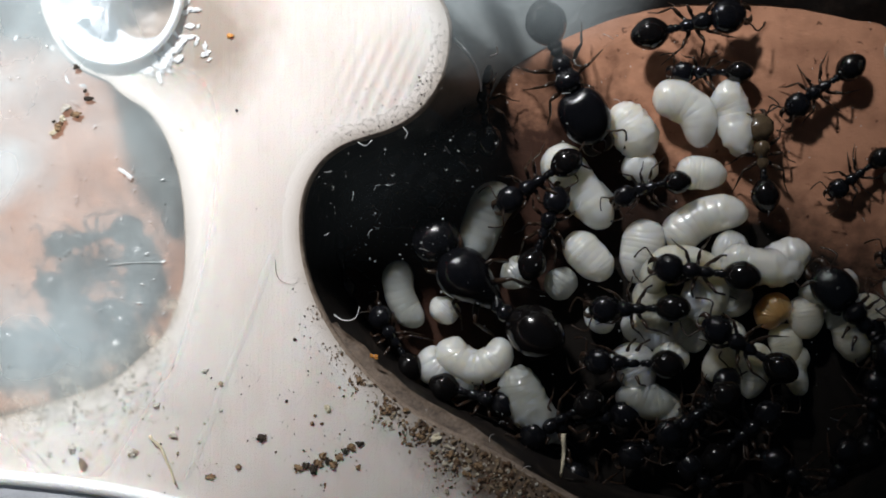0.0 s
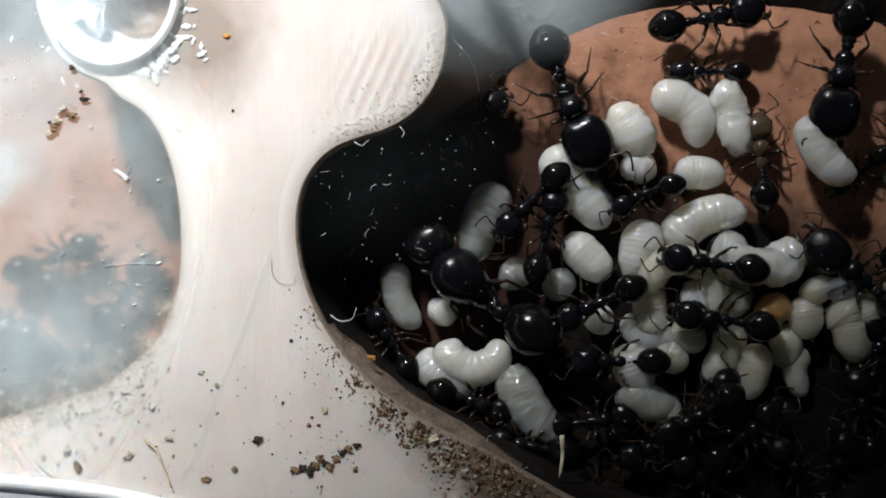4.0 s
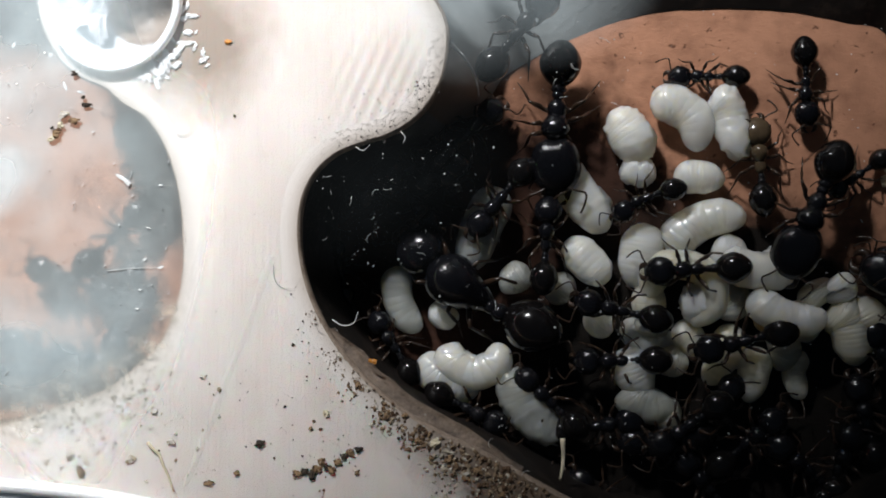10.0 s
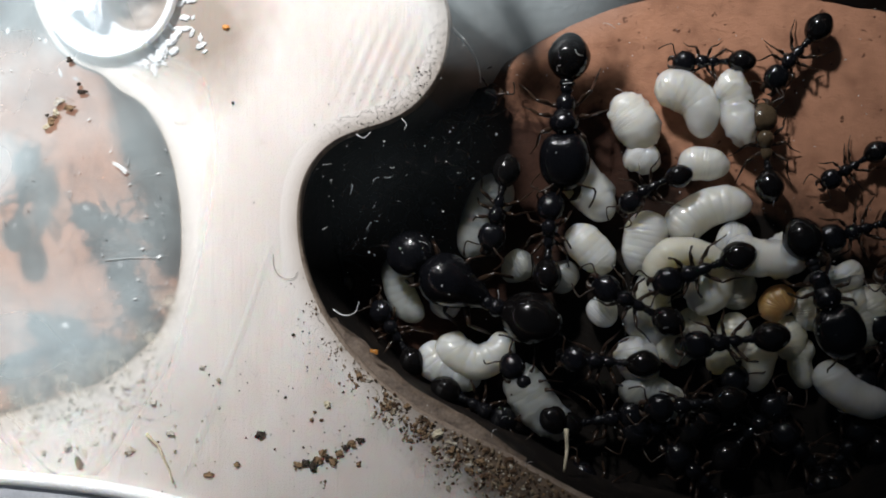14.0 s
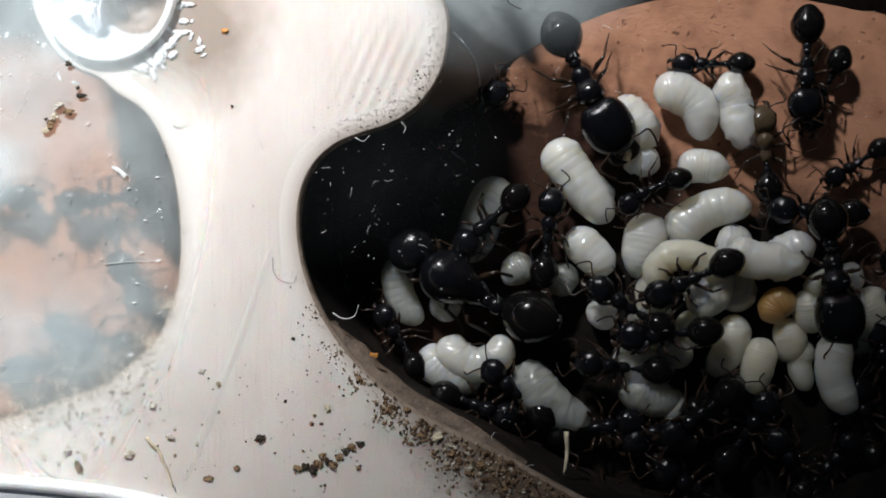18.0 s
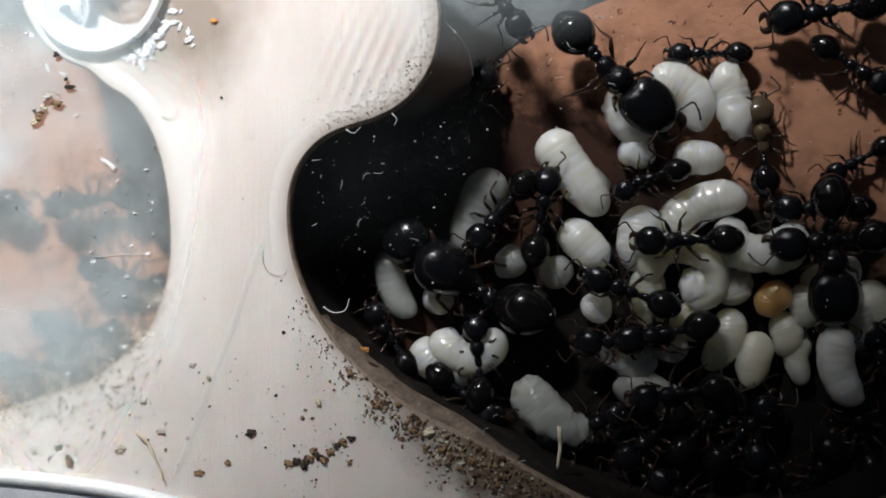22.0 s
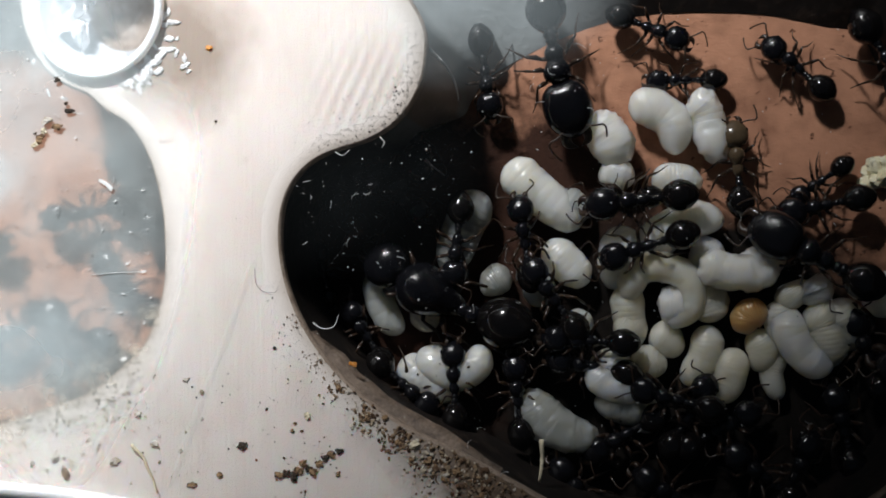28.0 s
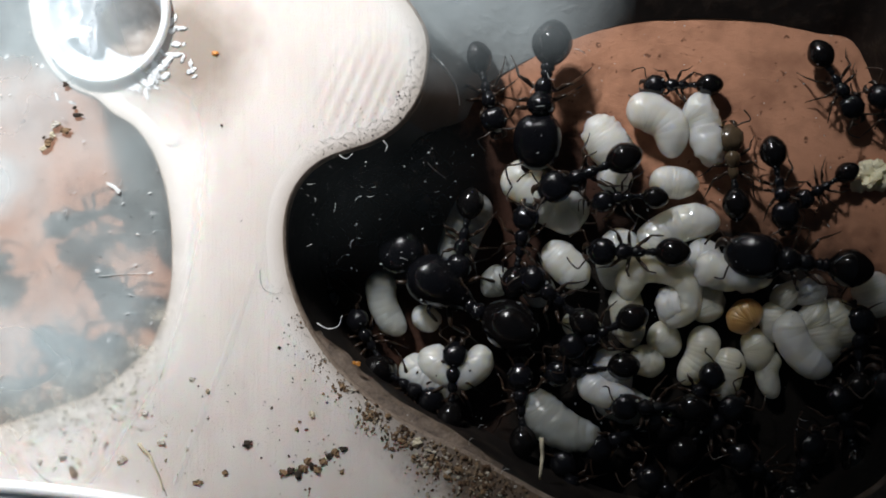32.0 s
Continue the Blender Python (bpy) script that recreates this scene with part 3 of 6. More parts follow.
# ---- fittings in the plate ----
def build_plug(x, y, r):
    """A round clear plastic bushing around a bored hole, with a scrap of foil in it."""
    root = new("vent_bushing")
    root.matrix_world = at(x, y, 0.0)
    tagged(root, "clear plastic bushing with a brown bored hole set in the plate", "vent bushing")

    def turned(profile, n=56):
        bm = bmesh.new()
        loft(bm, [[Vector((q * math.cos(2 * math.pi * k / n) + ox, q * math.sin(2 * math.pi * k / n) + oy, z)) for k in range(n)] for q, z, ox, oy in profile])
        bmesh.ops.recalc_face_normals(bm, faces=bm.faces)
        return bm
    part("collar", turned([(r * 0.97, 0.0, 0, 0), (r, 0.15, 0, 0), (r, 0.40, 0, 0), (r * 0.975, 0.48, 0, 0), (r * 0.945, 0.46, 0, 0), (r * 0.93, 0.38, 0, 0), (r * 0.90, 0.37, 0, 0), (r * 0.86, 0.2, 0, 0)]), FROST, root, "bright frosted collar")
    part("cone", turned([(r * 0.86, 0.2, 0, 0), (r * 0.78, -0.3, 0.1, -0.02), (r * 0.68, -0.7, 0.3, -0.08), (r * 0.56, -1.1, 0.55, -0.16), (r * 0.48, -1.5, 0.7, -0.2)]), WALL2, root, "grey conical inner wall")
    bm = bmesh.new()
    loft(bm, [[Vector((q * math.cos(2 * math.pi * k / 40) + 0.7, q * math.sin(2 * math.pi * k / 40) - 0.2, z)) for k in range(40)] for q, z in ((r * 0.48, -1.5), (r * 0.43, -1.8), (r * 0.34, -2.5), (0.01, -2.8))])
    part("bore", bm, HOLLOW, root, "brown bored hole")
    bm = bmesh.new()
    bmesh.ops.create_grid(bm, x_segments=9, y_segments=9, size=1)
    for v in bm.verts:
        n = noise.noise(v.co * 1.9) + 0.5 * noise.noise(v.co * 5 + Vector((3, 1, 0)))
        ragged = 0.35 * noise.noise(Vector((v.co.y * 2.2, v.co.x, 7))) + 0.25 * noise.noise(Vector((v.co.y * 6, 2, v.co.x * 3)))
        v.co += Vector((ragged * 1.6, ragged * 0.8, 0))
        v.co = Vector((v.co.x * r * 0.26 + n * 0.3 - r * 0.48, v.co.y * r * 0.5 + n * 0.25 + r * 0.10 - v.co.x * 0.5, -0.35 + n * 0.8))
    scrap = part("foil_scrap", bm, FOIL, root, "crumpled shiny foil scrap", smooth=False)
    mod = scrap.modifiers.new("thickness", "SOLIDIFY")
    mod.thickness = 0.06 * MM


FOIL = plain("crumpled_white_foil", (0.80, 0.82, 0.86), (0.96, 0.96, 0.97), 1.5, 0.16, 0.8, 0.05)
WALL2 = plain("cool_grey_plastic", (0.42, 0.44, 0.48), (0.68, 0.70, 0.74), 0.8, 0.25, 0.5, 0.03)
build_plug(*BUSHING)


def build_drips(spots):
    """Shiny dried glue and water beads round the bushing."""
    for k, (x, y, s) in enumerate(spots):
        bm = bmesh.new()
        lump(bm, (0, 0, 0.04 * s), (s * (0.7 + 0.25 * (k % 4)), s * 0.42, 0.05 * s), k + 2, 0.8, 3)
        thing("glue_drop", bm, FROST, at(x, y, 0.02, 0, 0, k * 47), "bright dried glue drop beside the bushing", "glue drop", "glue drops")


build_drips([(-13.20, 11.12, 0.34), (-13.68, 10.22, 0.42), (-14.34, 9.67, 0.5), (-15.01, 9.24, 0.36), (-12.38, 9.72, 0.36), (-12.84, 10.36, 0.22), (-16.17, 9.27, 0.36), (-17.03, 9.18, 0.22), (-13.44, 11.84, 0.3), (-13.26, 12.49, 0.22), (-14.80, 8.60, 0.3), (-14.34, 8.93, 0.22), (-20.65, 10.22, 0.2), (-22.69, 10.79, 0.2), (-19.83, 8.60, 0.18), (-18.95, 8.28, 0.16), (-12.18, 9.43, 0.2), (-15.50, 8.91, 0.26), (-14.04, 10.86, 0.2), (-12.99, 11.96, 0.26), (-13.80, 9.48, 0.4), (-14.59, 9.22, 0.42), (-15.32, 8.96, 0.34), (-13.32, 10.61, 0.3), (-12.78, 11.10, 0.18), (-12.39, 10.07, 0.24), (-15.87, 9.06, 0.3), (-14.19, 9.90, 0.4), (-13.50, 12.27, 0.3), (-15.10, 9.53, 0.3)])


def build_edge_strip(points):
    """The curved bright edge of a clear acrylic piece lying on the plate."""
    root = new("acrylic_piece")
    tagged(root, "clear acrylic piece with a bright frosted curved edge", "acrylic piece")
    line = smooth_line([(x, y, 0) for x, y in points], 8)
    bm = bmesh.new()
    rows = []
    for i, p in enumerate(line):
        d = (line[min(i + 1, len(line) - 1)] - line[max(i - 1, 0)]).normalized()
        n = Vector((d.y, -d.x, 0))
        rows.append([bm.verts.new(p + n * a + Vector((0, 0, z))) for a, z in ((0, 0.01), (0.05, 0.5), (0.35, 0.62), (0.62, 0.5), (0.66, 0.3))])
    for a, b in zip(rows, rows[1:]):
        for k in range(4):
            bm.faces.new((a[k], a[k + 1], b[k + 1], b[k]))
    part("edge", bm, FROST, root, "bright frosted edge")
    bm = bmesh.new()
    rows = []
    for i, p in enumerate(line):
        d = (line[min(i + 1, len(line) - 1)] - line[max(i - 1, 0)]).normalized()
        n = Vector((d.y, -d.x, 0))
        rows.append([bm.verts.new(p + n * a + Vector((0, 0, z))) for a, z in ((0.66, 0.3), (1.2, 0.33), (3, 0.3), (8, 0.3))])
    for a, b in zip(rows, rows[1:]):
        for k in range(3):
            bm.faces.new((a[k], a[k + 1], b[k + 1], b[k]))
    part("body", bm, WALL2, root)


build_edge_strip([(-28.52, -11.49), (-25.57, -11.48), (-22.36, -11.57), (-19.52, -11.73), (-17.04, -11.96), (-14.60, -12.32), (-11.90, -12.95)])


# ---- brood ----
def banana(points, width, seed, kind):
    """A grub along a bent line: ringed body, blunt at the rear, narrowing to the head."""
    rings = 11
    line = smooth_line([(x, y, 0) for x, y in points], max(12, 108 // (len(points) - 1)))
    n = len(line)
    length = sum((b - a).length for a, b in zip(line, line[1:]))
    blunt = max(0.2, min(0.46, 0.66 * width / length))
    soft = kind in ("larva", "glassy", "cream", "amber")
    bm = bmesh.new()
    radii, pts = [], []
    for i, p in enumerate(line):
        t = i / (n - 1)
        end = min(t, 1 - t)
        r = width / 2 * min(1.0, (1 - (1 - min(1, end / blunt)) ** 2) ** 0.5 + 0.02)
        if soft:                      # swollen rings with narrow furrows between, a slimmer head end
            r *= 1.03 - 0.20 * t ** 1.5
            r *= 1 - 0.012 * (1 - abs(math.sin(t * rings * math.pi + seed))) ** 1.3
        else:                         # head, thorax and a ringed hind body
            r *= 1.0 + 0.05 * math.sin(3 * math.pi * t + seed) - 0.2 * t
            if t < 0.55:
                r *= 1 - 0.022 * (1 - abs(math.sin(t * 14 * math.pi))) ** 2
        pts.append(p + Vector((0, 0, 0.06 * noise.noise(Vector((t * 3, seed, 0))))))
        radii.append(max(r, 0.02))
    hoops = tube(bm, pts, radii, 24)
    if soft:                          # the furrows are deepest along the back
        for i, hoop in enumerate(hoops):
            cut = 0.022 * (1 - abs(math.sin(i / (n - 1) * rings * math.pi + seed))) ** 1.2
            for v in hoop:
                v.co.z -= cut * max(0.0, v.co.z - pts[i].z)
    for v in bm.verts:
        k = noise.noise(v.co * 1.1 + Vector((seed, 0, 0)))
        v.co.z *= 0.92 + 0.1 * k
        v.co += Vector((0.05, 0.05, 0.03)) * noise.noise(v.co * 1.8 + Vector((7, seed, 2)))
        if not soft:
            fold = abs(noise.noise(Vector((v.co.x * 0.8, v.co.y * 0.8, v.co.z)) * 1.7 + Vector((0, seed, 0))))
            v.co *= 1.03 - 0.15 * fold
            if kind == "pupa":        # folded limbs moulded on to the skin
                v.co *= 1 - 0.03 * max(0.0, 1 - abs(math.sin(v.co.x * 2.3 + v.co.y * 1.1 + seed)) * 3.0)
                v.co += Vector((0.07, 0.06, 0.07)) * noise.noise(v.co * 2.6 + Vector((0, seed, 4)))
    bmesh.ops.recalc_face_normals(bm, faces=bm.faces)
    return bm


def grub(points, width, z, kind, seed):
    cx = sum(p[0] for p in points) / len(points)
    cy = sum(p[1] for p in points) / len(points)
    local = [(x - cx, y - cy) for x, y in points]
    material = {"cream": CREAM, "larva": LARVA, "pupa": PUPA, "amber": AMBER, "glassy": PALE}[kind]
    label = {"cream": "plump cream-coloured ringed larva packed in the brood heap", "larva": "plump milky white ringed larva lying on the clay", "pupa": "creamy white crumpled pupa lying among the larvae",
             "glassy": "translucent larva toned dim grey for weak light, lying on clay",
             "amber": "amber brown ripe pupa among the larvae"}[kind]
    name = "larva" if kind in ("larva", "glassy", "cream") else "pupa"
    ob = thing(name, banana(local, width, seed, kind), material, at(cx, cy, -DEPTH + width * 0.46 + z), label, name, "brood")
    return ob


grub([(9.66, 7.70), (10.86, 7.78), (11.95, 6.95), (12.05, 5.30)], 2.15, 0, "larva", 0)
grub([(12.78, 8.33), (13.57, 7.64), (13.90, 6.27), (14.35, 4.81)], 2.04, 0, "pupa", 1)
grub([(7.72, 7.50), (8.70, 6.20), (9.40, 4.60)], 2.5, 0, "pupa", 2)
grub([(10.85, 4.12), (12.15, 4.02), (13.45, 3.82)], 1.86, 0, "larva", 3)
grub([(10.56, 0.18), (11.42, 1.20), (12.84, 1.92), (14.53, 1.91)], 2.11, 0, "larva", 4)
grub([(9.33, 1.64), (9.27, 0.62), (9.03, -0.56), (8.83, -1.73)], 2.32, 0, "larva", 5)
grub([(5.32, 0.78), (6.06, 0.03), (6.94, -0.86), (7.46, -1.45)], 2.04, 0, "larva", 6)
WANDERER = grub([(4.42, 5.42), (5.18, 4.26), (6.28, 2.75), (7.45, 1.20)], 2.3, 0, "larva", 7)
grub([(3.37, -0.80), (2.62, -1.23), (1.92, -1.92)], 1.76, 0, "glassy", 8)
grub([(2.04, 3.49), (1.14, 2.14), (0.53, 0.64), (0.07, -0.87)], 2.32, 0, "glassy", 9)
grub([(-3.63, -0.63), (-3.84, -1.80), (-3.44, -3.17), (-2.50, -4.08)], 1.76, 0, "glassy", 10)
grub([(-0.76, -4.65), (-0.61, -5.67), (0.57, -6.25), (1.63, -5.69), (1.87, -4.62)], 1.97, 0.5, "larva", 11)
grub([(-2.25, -5.28), (-1.63, -6.33), (-0.55, -6.92), (0.67, -7.34)], 2.18, 0, "larva", 12)
grub([(12.76, 0.32), (13.69, 0.03), (14.53, -0.32)], 2.04, 0, "larva", 13)
grub([(15.30, -0.78), (16.26, -0.32), (17.57, 0.02)], 2.11, 0.5, "pupa", 14)
grub([(6.49, -4.13), (7.08, -3.53), (7.66, -3.08)], 1.76, 0, "larva", 15)
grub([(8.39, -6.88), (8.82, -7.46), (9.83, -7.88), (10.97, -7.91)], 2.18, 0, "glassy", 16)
grub([(9.63, -2.23), (9.95, -0.91), (11.04, -0.48), (12.60, -1.06), (12.79, -2.50), (11.65, -3.52)], 1.62, 0.9, "cream", 17)
grub([(9.54, -1.36), (9.65, -3.14), (9.99, -4.76)], 1.83, 0.1, "cream", 18)
grub([(13.71, -3.54), (13.50, -5.16), (12.43, -6.65)], 1.75, 0, "cream", 19)
grub([(15.08, -4.70), (14.81, -6.02), (14.52, -7.55)], 1.8, 0.1, "cream", 20)
grub([(13.29, -2.01), (13.77, -2.68), (13.96, -3.40)], 1.97, 0, "cream", 21)
grub([(15.87, -3.82), (16.43, -4.83), (16.17, -5.95)], 1.7, 0, "cream", 22)
grub([(17.26, -4.89), (16.86, -6.00), (17.24, -7.40)], 1.3, 0, "cream", 23)
grub([(19.76, -2.22), (20.44, -3.51), (20.78, -4.81)], 2.18, -0.1, "cream", 24)
grub([(18.48, -1.21), (18.89, -1.78), (19.02, -2.50)], 2.04, 0.3, "larva", 25)
grub([(13.18, -0.25), (14.68, -0.77), (17.10, -0.92)], 2.18, 0.9, "pupa", 26)
grub([(21.79, -0.79), (22.19, -1.93), (22.58, -3.06)], 2.18, 0, "larva", 27)
grub([(10.09, -7.43), (10.50, -8.31), (10.40, -9.28)], 1.62, 0, "cream", 28)
grub([(16.58, -2.62), (15.63, -3.06), (15.40, -3.99)], 1.7, 0.5, "amber", 29)
grub([(-1.82, -3.77), (-1.20, -3.15), (-0.89, -2.70)], 1.76, 0, "larva", 30)
grub([(8.25, 4.90), (9.13, 4.35), (9.95, 4.10)], 1.9, 0, "pupa", 31)
grub([(11.14, -2.56), (12.12, -2.47), (13.18, -2.26)], 2.32, 0.2, "pupa", 32)
grub([(9.01, -3.17), (9.58, -3.60), (10.43, -4.31)], 1.55, 0.4, "cream", 33)
grub([(8.49, -4.78), (8.77, -5.94), (9.52, -7.33)], 2.32, 0, "larva", 34)
grub([(17.19, -2.21), (17.33, -3.35), (17.41, -4.44)], 1.83, 0.2, "cream", 35)
grub([(19.36, -2.90), (19.63, -4.17), (19.77, -5.58)], 2.11, 0.1, "cream", 36)
grub([(9.87, -4.97), (10.74, -5.49), (11.60, -5.71)], 1.76, 0.1, "cream", 37)
grub([(10.75, -3.88), (11.56, -4.31), (12.19, -5.19)], 1.83, -0.1, "cream", 38)
grub([(18.51, -2.65), (19.25, -3.22), (19.68, -4.36)], 2.32, -0.1, "cream", 39)
grub([(17.59, -1.36), (17.94, -1.93), (18.41, -2.36)], 2.04, 0.2, "cream", 40)
grub([(14.77, -2.53), (13.97, -2.24), (13.35, -1.37)], 1.76, 0, "cream", 41)
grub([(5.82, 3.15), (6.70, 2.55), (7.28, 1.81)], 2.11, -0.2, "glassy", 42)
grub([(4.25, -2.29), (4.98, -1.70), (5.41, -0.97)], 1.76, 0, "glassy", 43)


# ---- ants ----
def ant_meshes(head_r, gaster_r, th, limb, wide=False, stout=1.0, square=0.9):
    """Shared meshes of one caste: th scales the thorax and waist, limb the legs and feelers."""
    out = {}
    bm = bmesh.new()
    hx, hy, hz = head_r
    vs = ball(bm, (0, 0, 0), (1, 1, 1), 28, 20, Matrix.Rotation(radians(90), 3, "Y"))
    for v in vs:                      # a squarish head, notched behind, narrower at the jaws, flatter below
        x, y, z = (math.copysign(abs(q) ** square, q) for q in v.co)
        y *= 1 + 0.05 * (1 - x * x) - 0.22 * max(0, x) ** 2
        if x < 0:
            x += 0.12 * (1 - abs(y)) ** 2 * -x
        v.co = Vector((x * hx, y * hy, z * hz * (1.0 if z > 0 else 0.8) * (1 - 0.18 * max(0, x))))
    out["head"] = mesh_of("ant_head", bm, BLACK)
    bm = bmesh.new()
    jaw = [(hx * 0.80, hy * 0.42, -0.08), (hx * 1.08, hy * 0.48, -0.12), (hx * 1.26, hy * 0.30, -0.14), (hx * 1.34, hy * 0.06, -0.14)]
    tube(bm, smooth_line(jaw, 3), [hy * q for q in (0.24, 0.24, 0.23, 0.22, 0.20, 0.17, 0.13, 0.09, 0.05, 0.02)], 8)
    out["mandible"] = mesh_of("ant_mandible", bm, LEG)
    bm = bmesh.new()
    ball(bm, (0, 0, 0), (0.12, 0.06, 0.11), 10, 8)
    out["eye"] = mesh_of("ant_eye", bm, GASTER)
    bm = bmesh.new()
    s = limb * 1.0
    scape = smooth_line([(0, 0, 0), (0.22 * s, 0.36 * s, 0.12), (0.36 * s, 0.74 * s, 0.16)], 3)
    whip = smooth_line([(0.36 * s, 0.74 * s, 0.16), (0.52 * s, 0.80 * s, 0.10), (0.90 * s, 0.66 * s, -0.12), (1.20 * s, 0.46 * s, -0.30)], 3)[1:]
    tube(bm, scape + whip, [(0.045 if i < len(scape) else 0.036 + 0.012 * (i % 2) + 0.008 * (i > 13)) * limb for i in range(len(scape) + len(whip))], 6)
    out["antenna"] = mesh_of("ant_antenna", bm, LEG)

    def turned(profile, sides, flat=1.0):
        """A body lofted along x from rows of x, z, half width and half height."""
        bm = bmesh.new()
        line = smooth_line([(x, z, r) for x, z, r in profile], 4)
        tube(bm, [(p.x, 0, p.y) for p in line], [max(0.015, p.z) for p in line], sides)
        bm.transform(Matrix.Diagonal((th, th * stout, th * stout * flat, 1)))
        bmesh.ops.recalc_face_normals(bm, faces=bm.faces)
        return bm
    if wide:                          # a queen's bulky front, tapering to the waist
        bm = turned([(1.28, 0.04, 0.17), (1.12, 0.06, 0.30), (0.92, 0.10, 0.56), (0.60, 0.14, 0.68), (0.22, 0.10, 0.62), (-0.12, 0.02, 0.46), (-0.42, -0.06, 0.33), (-0.66, -0.10, 0.19)], 24)
    else:
        bm = turned([(1.26, 0.04, 0.18), (1.10, 0.06, 0.24), (0.92, 0.10, 0.42), (0.66, 0.13, 0.47), (0.38, 0.08, 0.38), (0.20, 0.02, 0.29), (0.02, 0.02, 0.31), (-0.22, 0.0, 0.31), (-0.42, -0.06, 0.22), (-0.58, -0.12, 0.11)], 18)
    out["thorax"] = mesh_of("ant_thorax", bm, BLACK)
    bm = turned([(-0.44, -0.12, 0.10), (-0.54, -0.10, 0.12), (-0.63, 0.0, 0.20), (-0.71, 0.01, 0.20), (-0.79, -0.08, 0.13)], 14)
    out["petiole"] = mesh_of("ant_petiole", bm, BLACK)
    bm = turned([(-0.77, -0.08, 0.11), (-0.84, -0.03, 0.22), (-0.94, 0.0, 0.25), (-1.02, -0.04, 0.20), (-1.10, -0.06, 0.12)], 14)
    out["postpetiole"] = mesh_of("ant_postpetiole", bm, BLACK)
    bm = bmesh.new()
    vs = ball(bm, (0, 0, 0), (1, 1, 1), 28, 28, Matrix.Rotation(radians(90), 3, "Y"))
    for v in vs:                      # pear-shaped: pointed behind, drawn in at the waist, its plates overlapping
        x, y, z = v.co
        k = 1 - 0.20 * max(0, -x - 0.2) - 0.20 * max(0, x - 0.25)
        for seam in (0.18, -0.32, -0.66):
            k -= 0.03 * math.exp(-((x - seam) / 0.05) ** 2)
        v.co = Vector((x * gaster_r[0], y * k * gaster_r[1], z * k * gaster_r[2]))
    out["gaster"] = mesh_of("ant_gaster", bm, GASTER)
    thick = [q * limb for q in (0.12, 0.105, 0.085, 0.115, 0.062, 0.05, 0.068, 0.042, 0.03, 0.02)]
    for i, (femur, tibia, tarsus, ahead, bend) in enumerate(((0.88, 0.72, 0.46, 0.62, (1.3, 0.50)), (0.86, 0.78, 0.50, -0.16, (-0.85, 0.80)), (1.06, 0.96, 0.60, -0.72, (-1.6, 0.40)))):
        d = Vector((ahead, 1, 0)).normalized()
        knee = d * femur * 0.86 + Vector((0, 0, femur * 0.42))
        e = Vector((*bend, 0)).normalized()
        ankle = knee + e * tibia * 0.66
        ankle.z = -0.62
        toe = ankle + Vector((e.x, e.y * 1.6, 0)).normalized() * tarsus * 0.92
        toe.z = -0.80
        low = Vector((0, 0.05, -0.12))
        pts = [Vector((0, 0, 0)), low + d * 0.12, low + d * 0.3, d * femur * 0.5 + Vector((0, 0, femur * 0.2)), knee, knee.lerp(ankle, 0.12), knee.lerp(ankle, 0.6), ankle, ankle.lerp(toe, 0.4), toe]
        pts = [p * limb for p in pts]
        for key, side in (("leg%d", 1), ("leg%dr", -1)):
            bm = bmesh.new()
            tube(bm, [Vector((p.x, p.y * side, p.z)) for p in pts], thick, 8)
            out[key % i] = mesh_of("ant_leg", bm, LEG)
    out["at"] = (1.15 * th, hx * 0.86, -1.02 * th, -gaster_r[0] * 0.95, hx, hy, hz, th, limb)
    return out


KINDS = {
    "worker": ant_meshes((0.78, 0.68, 0.56), (0.92, 0.76, 0.70), 0.92, 1.0),
    "bigworker": ant_meshes((0.95, 0.82, 0.66), (1.02, 0.84, 0.78), 1.0, 1.05),
    "major": ant_meshes((1.72, 1.38, 1.1), (1.40, 1.22, 1.1), 1.42, 1.4, False, 1.3, 0.78),
    "queen": ant_meshes((1.34, 1.24, 1.0), (1.75, 1.4, 1.25), 2.1, 1.6, True),
}
LABELS = {
    "worker": "glossy black worker ant with brown-black legs",
    "bigworker": "large glossy black worker ant with a broad head",
    "major": "big-headed black soldier ant with heavy jaws",
    "queen": "black queen ant with a bulky thorax and swollen abdomen",
    "callow": "young ant with an olive-brown head and thorax, resting on the clay",
}
STAND = 0.96     # height of the thorax over the feet, times the limb scale


